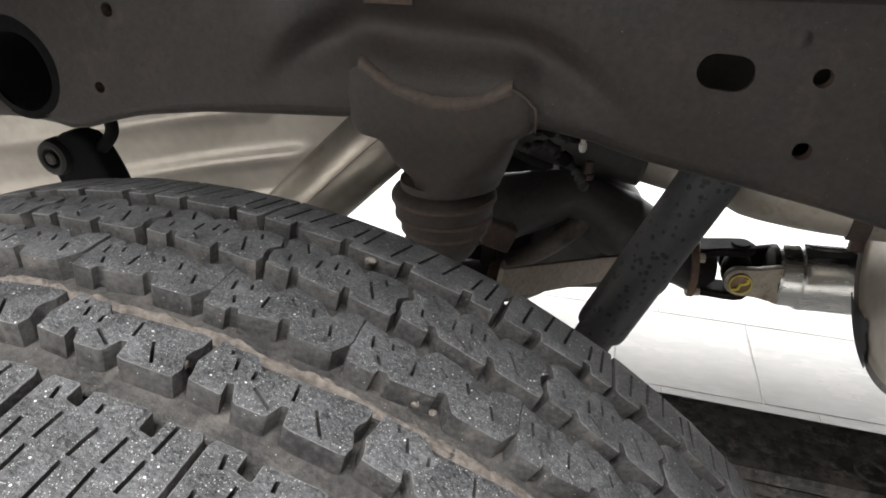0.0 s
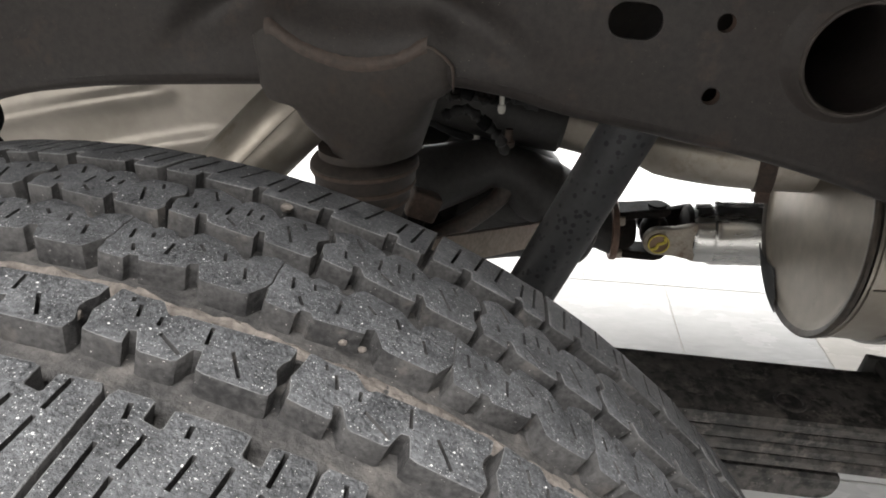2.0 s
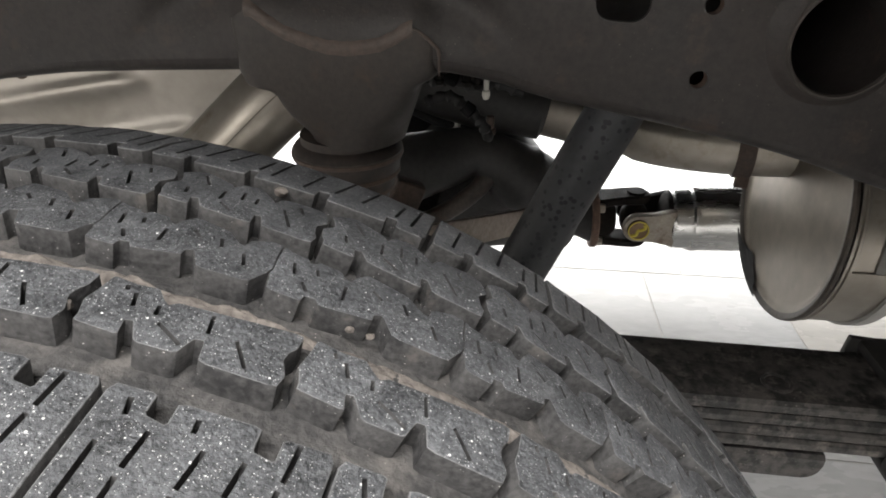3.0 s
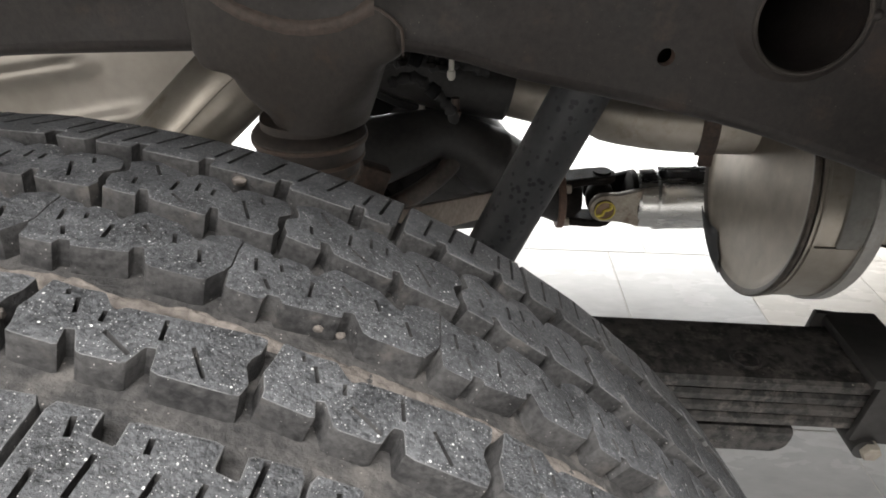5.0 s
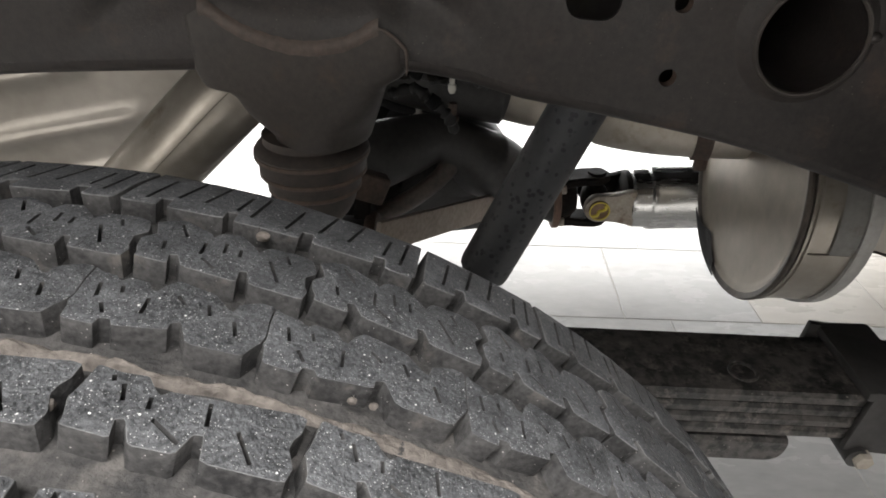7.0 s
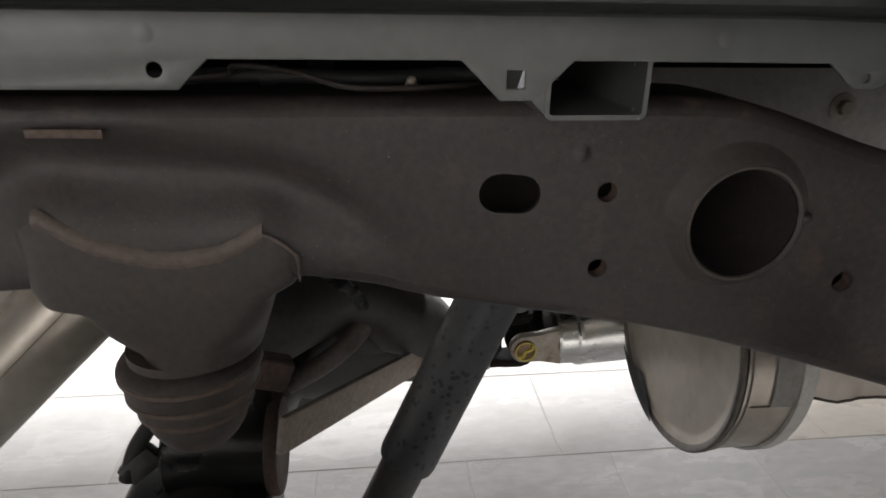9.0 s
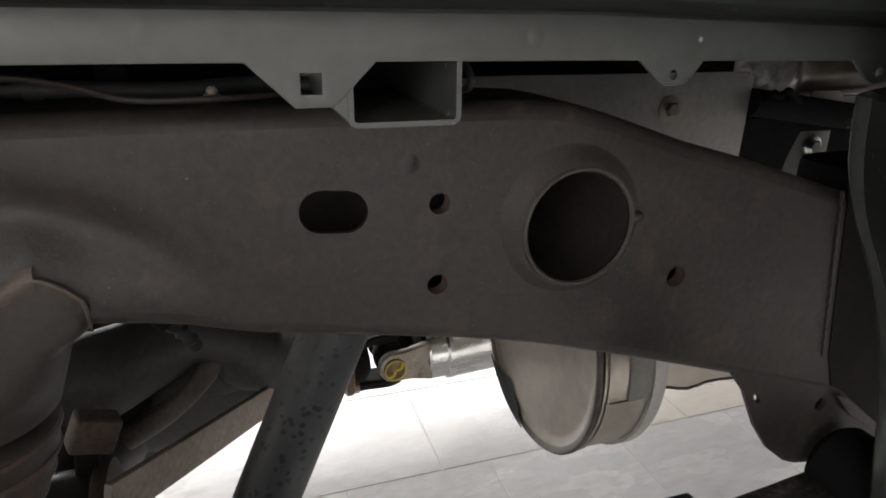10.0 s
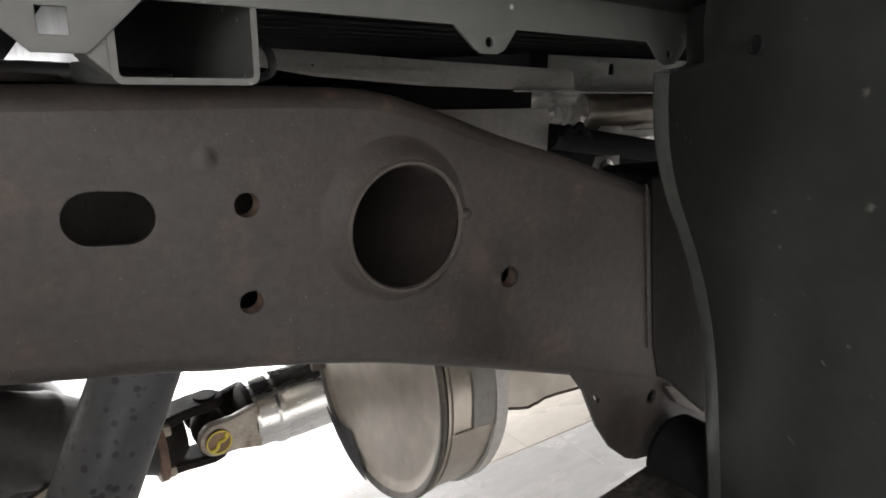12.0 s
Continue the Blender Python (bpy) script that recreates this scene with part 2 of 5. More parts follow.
TILE = material("porcelain_tile", (0.41, 0.405, 0.40), (0.52, 0.515, 0.51), (0.18, 0.32), grain=22, patch=3.0, bump=0.04, bump_scale=60,
                stain=(0.39, 0.383, 0.376), stain_scale=6, stain_from=0.54, vary=0.04, stretch=(1, 2.4, 1))
CAP = material("end_cap_steel", (0.145, 0.127, 0.105), (0.22, 0.195, 0.163), (0.36, 0.50), metal=0.75, grain=40, patch=5, bump=0.02, stain=(0.085, 0.070, 0.056), stain_scale=9, stain_from=0.60)
RIM = material("sooty_rim_steel", (0.028, 0.023, 0.019), (0.085, 0.070, 0.057), (0.45, 0.62), metal=0.25, grain=120, patch=16, bump=0.1)
TILE_WARM = material("warm_porcelain_tile", (0.43, 0.395, 0.35), (0.52, 0.485, 0.435), (0.2, 0.34), grain=22, patch=3.0, bump=0.04, bump_scale=60, stretch=(1, 2.4, 1))
GROUT = material("tile_grout", (0.42, 0.405, 0.385), (0.50, 0.485, 0.46), (0.85, 0.95), grain=200, patch=20, bump=0.4)
WALL = material("white_wall_paint", (0.74, 0.73, 0.71), (0.80, 0.79, 0.77), (0.6, 0.75), grain=60, patch=2, bump=0.05)


# ---------------------------------------------------------------- mesh helpers
def mesh_of(name, bm, mat, smooth=True, angle=35.0):
    bmesh.ops.recalc_face_normals(bm, faces=bm.faces[:])
    for f in bm.faces:
        f.smooth = smooth
    if smooth:
        lim = radians(angle)
        for e in bm.edges:
            if len(e.link_faces) == 2 and e.calc_face_angle(0.0) > lim:
                e.smooth = False
    me = bpy.data.meshes.new(name)
    bm.to_mesh(me)
    bm.free()
    me.materials.append(mat)
    return me


def part(name, bm, mat, parent=None, label="", smooth=True, angle=35.0):
    ob = new(name, mesh_of(name, bm, mat, smooth, angle))
    if parent:
        ob.parent = parent
        ob.matrix_parent_inverse = parent.matrix_world.inverted() if parent.type == "EMPTY" else Matrix.Identity(4)
    return tagged(ob, label)


def thing(name, place, label, category, group="", kind=""):
    ob = new(name)
    ob.location = place
    ob.empty_display_size = 0.05
    bpy.context.view_layer.update()
    return tagged(ob, label, category, group, kind)


def add_box(bm, lo, hi, bevel=0.0, segs=2, m=None):
    c = [(a + b) / 2 for a, b in zip(lo, hi)]
    s = [b - a for a, b in zip(lo, hi)]
    mat = Matrix.Translation(c) @ Matrix.Diagonal((*s, 1))
    if m is not None:
        mat = m @ mat
    vs = bmesh.ops.create_cube(bm, size=1.0, matrix=mat)["verts"]
    if bevel:
        es = list({e for v in vs for e in v.link_edges})
        bmesh.ops.bevel(bm, geom=es, offset=bevel, segments=segs, affect="EDGES", profile=0.6)
    return bm


def box(lo, hi, bevel=0.0, segs=2, m=None):
    return add_box(bmesh.new(), lo, hi, bevel, segs, m)


def add_lathe(bm, rings, a, b, n=40, closed=False):
    """A body of revolution about the line from a to b; rings: (distance along it in metres, radius)."""
    a, b = Vector(a), Vector(b)
    q = (b - a).to_track_quat("Z", "Y").to_matrix()
    made = []
    for d, r in rings:
        if r < 1e-6:
            made.append([bm.verts.new(a + q @ Vector((0, 0, d)))])
        else:
            made.append([bm.verts.new(a + q @ Vector((r * math.cos(2 * math.pi * k / n), r * math.sin(2 * math.pi * k / n), d))) for k in range(n)])
    for p, s in zip(made, made[1:]):
        for k in range(n):
            quad = [p[k % len(p)], p[(k + 1) % len(p)], s[(k + 1) % len(s)], s[k % len(s)]]
            quad = list(dict.fromkeys(quad))
            if len(quad) > 2:
                bm.faces.new(quad)
    return bm


def lathe(rings, a, b, n=40):
    return add_lathe(bmesh.new(), rings, a, b, n)


def add_tube(bm, points, radius, n=16, caps=True):
    """A round bar through the points; radius: one number or one for each point."""
    pts = [Vector(p) for p in points]
    radii = radius if isinstance(radius, (list, tuple)) else [radius] * len(pts)
    rings, side = [], None
    for k, p in enumerate(pts):
        d = (pts[min(k + 1, len(pts) - 1)] - pts[max(k - 1, 0)]).normalized()
        if side is None:
            side = d.orthogonal().normalized()
        side = (side - d * side.dot(d)).normalized()
        up = d.cross(side)
        rings.append([bm.verts.new(p + radii[k] * (math.cos(2 * math.pi * j / n) * side + math.sin(2 * math.pi * j / n) * up)) for j in range(n)])
    for p, s in zip(rings, rings[1:]):
        for j in range(n):
            bm.faces.new((p[j], p[(j + 1) % n], s[(j + 1) % n], s[j]))
    if caps:
        bm.faces.new(rings[0])
        bm.faces.new(rings[-1])
    return bm


def tube(points, radius, n=16, caps=True):
    return add_tube(bmesh.new(), points, radius, n, caps)


def curve_points(points, steps=8):
    """A smooth line through the points (Catmull-Rom)."""
    p = [Vector(q) for q in points]
    p = [2 * p[0] - p[1], *p, 2 * p[-1] - p[-2]]
    out = []
    for a, b, c, d in zip(p, p[1:], p[2:], p[3:]):
        for k in range(steps):
            t = k / steps
            out.append(0.5 * (2 * b + (c - a) * t + (2 * a - 5 * b + 4 * c - d) * t * t + (3 * b - a - 3 * c + d) * t ** 3))
    return out + [p[-2]]


def add_plate(bm, outline, holes=(), thick=0.003, place=None, bevel=0.0, segs=2):
    """A flat plate with holes: drawn in x and y, thick along z, then laid by place (a Matrix or a function of a vector)."""
    own = bmesh.new()
    edges = []
    for loop in (outline, *holes):
        vs = [own.verts.new((x, y, 0)) for x, y in loop]
        edges += [own.edges.new((a, b)) for a, b in zip(vs, vs[1:] + vs[:1])]
    if holes:
        bmesh.ops.triangle_fill(own, edges=edges, use_beauty=True)
    else:
        own.faces.new(own.verts[:])
    rim = {frozenset(v.index for v in e.verts) for e in edges}
    made = bmesh.ops.extrude_face_region(own, geom=own.faces[:])["geom"]
    top = [g for g in made if isinstance(g, bmesh.types.BMVert)]
    bmesh.ops.translate(own, verts=top, vec=(0, 0, thick))
    bmesh.ops.recalc_face_normals(own, faces=own.faces[:])
    if bevel:
        sharp = [e for e in own.edges if len(e.link_faces) == 2 and e.calc_face_angle(0) > 0.9 and abs(e.verts[0].co.z - e.verts[1].co.z) < 1e-6]
        bmesh.ops.bevel(own, geom=sharp, offset=bevel, segments=segs, affect="EDGES", profile=0.6)
    for v in own.verts:
        v.co = place(v.co) if callable(place) else (place @ v.co if place is not None else v.co)
    tmp = bpy.data.meshes.new("tmp")
    own.to_mesh(tmp)
    own.free()
    bm.from_mesh(tmp)
    bpy.data.meshes.remove(tmp)
    return bm


def plate(outline, holes=(), thick=0.003, place=None, bevel=0.0, segs=2):
    return add_plate(bmesh.new(), outline, holes, thick, place, bevel, segs)


def circle(cx, cy, r, n=32, ry=None, back=False):
    ry = ry or r
    pts = [(cx + r * math.cos(2 * math.pi * k / n), cy + ry * math.sin(2 * math.pi * k / n)) for k in range(n)]
    return pts[::-1] if back else pts


def slot(cx, cy, w, h, n=12, tilt=0.0):
    r = h / 2
    pts = [(w / 2 - r + r * math.cos(a), r * math.sin(a)) for a in [math.pi * (k / n - 0.5) for k in range(n + 1)]]
    pts += [(-w / 2 + r + r * math.cos(a), r * math.sin(a)) for a in [math.pi * (k / n + 0.5) for k in range(n + 1)]]
    c, s = math.cos(radians(tilt)), math.sin(radians(tilt))
    return [(cx + c * x - s * y, cy + s * x + c * y) for x, y in pts]


def upright(y):
    """Lays a plate drawn in x and z upright, facing -y, its front at y."""
    return lambda v: Vector((v.x, y + v.z, v.y))


def add_grid(bm, rows):
    """A sheet through rows of points."""
    made = [[bm.verts.new(p) for p in row] for row in rows]
    for a, b in zip(made, made[1:]):
        for k in range(len(a) - 1):
            bm.faces.new((a[k], a[k + 1], b[k + 1], b[k]))
    return made


def lerp_table(table, x):
    for (x0, y0), (x1, y1) in zip(table, table[1:]):
        if x <= x1:
            t = max(0.0, (x - x0) / (x1 - x0))
            return y0 + (y1 - y0) * t
    return table[-1][1]


def smooth_table(table, x, h=0.02):
    return sum(lerp_table(table, x + h * k / 4) for k in range(-4, 5)) / 9


def bolt_head(bm, at, axis, r=0.008, h=0.006, washer=0.0):
    a = Vector(at)
    b = a + Vector(axis)
    if washer:
        add_lathe(bm, [(0, 0), (0, washer), (0.0015, washer), (0.0018, washer * 0.95), (0.0018, 0)], a, b, 24)
    add_lathe(bm, [(0, 0), (0, r), (h * 0.85, r), (h, r * 0.88), (h, 0)], a, b, 6)
    return bm


# ---------------------------------------------------------------- the showroom
def blister(bm, x, y, z, r, rise):
    """A soft round swelling on a sheet that faces -y."""
    rows = []
    for f in stations(0, 1, 9):
        h = rise * (0.5 + 0.5 * math.cos(math.pi * f)) - 0.00006
        rows.append([(x + r * f * math.cos(a), y - h, z + r * f * math.sin(a)) for a in stations(0, 2 * math.pi, 24)])
    add_grid(bm, rows[::-1])
    return bm


def room():
    x0, x1, y0, y1, h = -5.0, 6.0, -4.0, 5.6, 3.4
    for name, lo, hi in (("wall_west", (x0 - 0.2, y0 - 0.2, -0.1), (x0, y1 + 0.2, h)), ("wall_east", (x1, y0 - 0.2, -0.1), (x1 + 0.2, y1 + 0.2, h)),
                         ("wall_south", (x0, y0 - 0.2, -0.1), (x1, y0, h)), ("wall_north", (x0, y1, -0.1), (x1, y1 + 0.2, h))):
        tagged(part(name, box(lo, hi), WALL), "plain white painted showroom wall", "wall", kind="structure")
    tagged(part("ceiling", box((x0 - 0.2, y0 - 0.2, h), (x1 + 0.2, y1 + 0.2, h + 0.2)), WALL), "plain white showroom ceiling", "ceiling", kind="structure")
    ground = part("floor", box((x0 - 0.2, y0 - 0.2, -0.12), (x1 + 0.2, y1 + 0.2, -0.0009)), GROUT)
    return tagged(ground, "floor of pale grey stone-look tiles with beige grout", "floor", kind="structure")


FLOOR = room()
PITCH, JOINT, ROW0 = 0.305, 0.0027, 1.0


def row_offset(row):
    return (0.56, 0.355)[row % 2]


def tile_mesh(paint, name="tile"):
    a = (PITCH - JOINT) / 2
    return mesh_of(name, box((-a, -a, -0.008), (a, a, 0.0), 0.0009, 1), paint)


def lay_tiles():
    me, warm = tile_mesh(TILE), tile_mesh(TILE_WARM)
    rest = bmesh.new()
    a = (PITCH - JOINT) / 2
    for row in range(-16, 15):
        y = ROW0 + (row + 0.5) * PITCH
        for col in range(-18, 18):
            x = row_offset(row) + (col + 0.5) * PITCH
            if -1.5 < x < 2.6 and 0.2 < y < 3.0:
                ob = new("tile", warm if row in (0, 1) and 0.85 < x < 2.3 else me)
                ob.parent = FLOOR
                ob.location = (x, y, random.uniform(-0.0003, 0.0003))
            elif -5.0 < x < 6.0 and -4.0 < y < 5.6:
                v = [rest.verts.new((x + sx * a, y + sy * a, 0.0)) for sx, sy in ((-1, -1), (1, -1), (1, 1), (-1, 1))]
                rest.faces.new(v)
    tagged(part("tiles", rest, TILE, FLOOR), kind="stuff")


# ---------------------------------------------------------------- the chassis rail
RAIL_Y, RAIL_W, R_EDGE = 0.337, 0.085, 0.011
BOT = [(-1.6, 0.60), (-0.9, 0.640), (-0.6, 0.672), (-0.424, 0.695), (-0.39, 0.6945), (-0.357, 0.692), (-0.337, 0.686), (-0.314, 0.692), (-0.285, 0.701), (-0.25, 0.709), (-0.18, 0.7175), (-0.115, 0.721), (-0.03, 0.7245), (0.04, 0.7275), (0.13, 0.729),
       (0.18, 0.721), (0.21, 0.711), (0.28, 0.6985), (0.36, 0.683), (0.413, 0.670), (0.45, 0.658), (0.48, 0.649), (0.568, 0.620), (0.70, 0.575), (0.9, 0.52), (1.6, 0.46)]
TOP = [(-1.6, 0.75), (-0.8, 0.80), (-0.45, 0.834), (-0.3, 0.842), (0.36, 0.842), (0.40, 0.841), (0.425, 0.836), (0.46, 0.825), (0.50, 0.811), (0.56, 0.795), (0.62, 0.776), (0.70, 0.752), (0.9, 0.70), (1.6, 0.64)]


def zb(x):
    return smooth_table(BOT, x, 0.012)


def zt(x):
    return smooth_table(TOP, x, 0.012)


def stations(a, b, n):
    return [a + (b - a) * k / n for k in range(n + 1)]


def rail_shell(which="both"):
    """The folded top and bottom of the rail, open towards both faces."""
    bm = bmesh.new()
    high, low = [], []
    for x in stations(-1.5, 1.5, 150):
        b, t, y0, y1, r = zb(x), zt(x), RAIL_Y, RAIL_Y + RAIL_W, R_EDGE
        row = [(x, y0 + r - r * math.cos(a), t - r + r * math.sin(a)) for a in stations(0, math.pi / 2, 5)]
        high.append(row + [(x, y1 - r + r * math.sin(a), t - r + r * math.cos(a)) for a in stations(0, math.pi / 2, 4)])
        row = [(x, y1 - r + r * math.cos(a), b + r - r * math.sin(a)) for a in stations(0, math.pi / 2, 4)]
        low.append(row + [(x, y0 + r - r * math.sin(a), b + r - r * math.cos(a)) for a in stations(0, math.pi / 2, 5)])
    if which != "low":
        add_grid(bm, high)
    if which != "high":
        add_grid(bm, low)
    return bm


def face_outline(a, b):
    xs = stations(a, b, max(6, int((b - a) / 0.012)))
    return [(x, zb(x) + R_EDGE) for x in xs] + [(x, zt(x) - R_EDGE) for x in reversed(xs)]


# the upper edge of the bump stop's bracket
LIP = [(-0.040, 0.760), (-0.017, 0.7725), (-0.009, 0.7705), (-0.002, 0.763), (0.013, 0.755), (0.035, 0.747), (0.0595, 0.744), (0.083, 0.747), (0.1005, 0.7545), (0.1135, 0.7625), (0.132, 0.7495), (0.14, 0.745)]


def lip_swell(x, z):
    """How far the web swells out to meet the bracket's upper edge (0 to 1)."""
    d = z - 0.5 * (smooth_table(LIP, x, 0.012) + smooth_table(LIP, x, 0.028))
    side = min(1.0, max(0.0, (x + 0.034) / 0.028)) * min(1.0, max(0.0, (0.138 - x) / 0.032))
    return side * side * (3 - 2 * side) * math.exp(-(d / (0.026 if d > 0 else 0.009)) ** 2)


ARCH = curve_points([(-0.118, 0, 0.700), (-0.100, 0, 0.734), (-0.074, 0, 0.763), (-0.045, 0, 0.786), (-0.013, 0, 0.797), (0.029, 0, 0.797), (0.076, 0, 0.792), (0.117, 0, 0.784), (0.148, 0, 0.768), (0.170, 0, 0.745), (0.182, 0, 0.715), (0.186, 0, 0.680)], 12)


def bump_shape(x, z):
    """The arched valley pressed into the web round the bump stop's bracket (0 to 1)."""
    at = Vector((x, 0, z))
    near = min(ARCH, key=lambda p: (p - at).length_squared)
    d = (near - at).length
    inside = (Vector((0.045, 0, 0.70)) - near).normalized().dot(at - near)
    k = min(1.0, max(0.0, 0.5 + 0.5 * inside / 0.03))
    wide = 0.019 + 0.026 * k * k * (3 - 2 * k)
    low = min(1.0, max(0.0, (z - zb(x) - R_EDGE) / 0.062)) * min(1.0, max(0.0, (zt(x) - R_EDGE - z) / 0.012)) * min(1.0, max(0.0, (0.214 - x) / 0.014))
    return math.exp(-(d / wide) ** 2) * low * low * (3 - 2 * low)


RING = (0.4203, 0.7608)
RING_L = (-0.380, 0.7445)


def chassis_rail():
    rail = thing("chassis_rail", (0, RAIL_Y + RAIL_W / 2, 0.62), "dark wax-coated steel chassis rail with brown dust, arched over the axle", "chassis rail")
    part("top_fold", rail_shell("high"), FRAME_TOP, rail, "top fold with brown dust")
    part("bottom_fold", rail_shell("low"), FRAME, rail)
    left_holes = [circle(*RING_L, 0.0450, 48), circle(-0.26, 0.806, 0.0062, 20), circle(-0.288, 0.735, 0.0055, 20)]
    right_holes = [circle(*RING, 0.0450, 48), slot(0.2637, 0.783, 0.0392, 0.0252, tilt=-4.5), circle(0.3266, 0.783, 0.0066, 24), circle(0.3257, 0.7308, 0.0066, 24),
                   circle(0.506, 0.7142, 0.0078, 24)]
    web = bmesh.new()
    add_plate(web, face_outline(-1.5, -0.17), left_holes, 0.004, upright(RAIL_Y))
    add_plate(web, face_outline(0.217, 1.5), right_holes, 0.004, upright(RAIL_Y))
    rows = []
    for x in stations(-0.17, 0.217, 150):
        b, t = zb(x) + R_EDGE, zt(x) - R_EDGE
        rows.append([(x, RAIL_Y + 0.0145 * bump_shape(x, z) * (1 - 0.9 * lip_swell(x, z)) - 0.0030 * lip_swell(x, z), z) for z in stations(b, t, 72)])
    add_grid(web, rows)
    part("web", web, FRAME, rail)
    part("inner_web", plate(face_outline(-1.5, 1.5), [circle(*RING, 0.0400, 48), circle(*RING_L, 0.0400, 48)], 0.004, upright(RAIL_Y + RAIL_W - 0.004)), FRAME, rail)
    for cx, cz in (RING, RING_L):
        a = (cx, RAIL_Y, cz)
        press = bmesh.new()
        rows = []
        for k in range(73):
            ang = 2 * math.pi * k / 72
            wide = 0.0095 + 0.0120 * (0.5 + 0.5 * math.cos(ang - radians(135))) ** 2
            row = []
            for f in stations(0, 1, 8):
                r = 0.0385 + wide * f
                rise = (0.0054 if cx > 0 else 0.0030) * 0.5 * (1 + math.cos(math.pi * f)) + 0.0004 * math.sin(5 * ang) * (1 - f)
                row.append((cx + r * math.cos(ang), RAIL_Y + 0.0004 - rise, cz + r * math.sin(ang)))
            rows.append(row)
        add_grid(press, rows)
        bmesh.ops.remove_doubles(press, verts=press.verts[:], dist=1e-6)
        # left collar and tube go near-black: the opening's shade put into the colour
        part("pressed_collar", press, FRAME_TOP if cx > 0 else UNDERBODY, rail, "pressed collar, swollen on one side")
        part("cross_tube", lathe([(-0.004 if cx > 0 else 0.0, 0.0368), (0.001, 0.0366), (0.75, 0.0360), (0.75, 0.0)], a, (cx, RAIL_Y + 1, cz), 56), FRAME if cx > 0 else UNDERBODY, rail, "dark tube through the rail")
        if cx < 0:
            continue
        nub = bmesh.new()
        bmesh.ops.create_uvsphere(nub, u_segments=14, v_segments=8, radius=1.0, matrix=Matrix.Translation((cx + 0.0430, RAIL_Y - 0.002, cz + 0.003)) @ Matrix.Diagonal((0.0062, 0.0050, 0.0042, 1)))
        part("weld_nub", nub, FRAME, rail, "small weld nub on the collar")
        part("worn_lip", lathe([(-0.0046, 0.0408), (-0.0060, 0.0402), (-0.0067, 0.0392), (-0.0066, 0.0380), (-0.0050, 0.0369)], a, (cx, RAIL_Y + 1, cz), 56), BRACKET, rail, "brown worn lip of the collar")
    for cx, cz, r in ((0.3266, 0.783, 0.0066), (0.3257, 0.7308, 0.0066), (0.506, 0.7142, 0.0078), (-0.26, 0.806, 0.0062), (-0.288, 0.735, 0.0055)):
        part("hole_sleeve", lathe([(0.0, r * 1.0), (0.001, r * 0.97), (0.009, r * 0.97)], (cx, RAIL_Y + 0.001, cz), (cx, RAIL_Y + 1, cz), 20), RUST, rail)
    part("dimple", blister(bmesh.new(), 0.308, RAIL_Y, 0.808, 0.0075, 0.0010), FRAME, rail)
    weld = bmesh.new()
    add_tube(weld, [(0.669 - 0.023 * k / 30 + 0.0008 * math.sin(41 * k), RAIL_Y - 0.0008, 0.622 + 0.146 * k / 30) for k in range(31)], [0.0013 + 0.0004 * math.sin(3.1 * k) for k in range(31)], 8)
    part("weld_bead", weld, FRAME, rail, "rough vertical weld bead")
    tab = bmesh.new()
    add_plate(tab, [(-0.0105, 0.8205), (0.0305, 0.8200), (0.0305, 0.8252), (-0.0105, 0.8258)], (), 0.002, upright(RAIL_Y - 0.0022), 0.0006)
    part("brown_sticker", tab, RUST, rail, "small brown strip on the rail's top edge")
    return rail


def brake_lines():
    line = thing("brake_line", (0.15, 0.38, 0.846), "thin bent brake line clipped to the rail's top", "brake line")
    part("pipe", tube(curve_points([(-0.30, 0.385, 0.8465), (0.05, 0.385, 0.8465), (0.10, 0.37, 0.856), (0.135, 0.362, 0.853), (0.165, 0.350, 0.8465), (0.20, 0.352, 0.8455), (0.24, 0.37, 0.8450), (0.26, 0.40, 0.8440)], 8), 0.0019, 8), FRAME_TOP, line)
    path = [(-0.55 + 0.011 * k, 0.396 + 0.003 * math.sin(0.9 * k), 0.8470 + 0.0012 * math.sin(0.55 * k)) for k in range(96)]
    loom = part("wiring_loom", tube([p for p in path if p[0] < 0.33], 0.0050, 12), BLACK_RUBBER, line, "black taped wiring loom")
    for x in (-0.30, -0.12, 0.02, 0.115):
        part("loom_clip", lathe([(-0.006, 0.0050), (-0.005, 0.0072), (0.005, 0.0072), (0.006, 0.0050)], (x, 0.396, 0.8472), (x + 1, 0.396, 0.8472), 14), BLACK_RUBBER, loom)
    stud = bolt_head(bmesh.new(), (0.205, 0.372, 0.842), (0, 0, 1), 0.0045, 0.004)
    bmesh.ops.create_uvsphere(stud, u_segments=14, v_segments=8, radius=0.0034, matrix=Matrix.Translation((0.205, 0.372, 0.8468)))
    part("clip_bolt", stud, CAST, line, "pale bolt head")
    loop = curve_points([(0.325, 0.40, 0.85), (0.335, 0.37, 0.868), (0.345, 0.35, 0.862), (0.347, 0.345, 0.850), (0.343, 0.36, 0.845)], 6)
    part("cable_loop", tube(loop, 0.0022, 8), BLACK_RUBBER, line, "black cable loop")


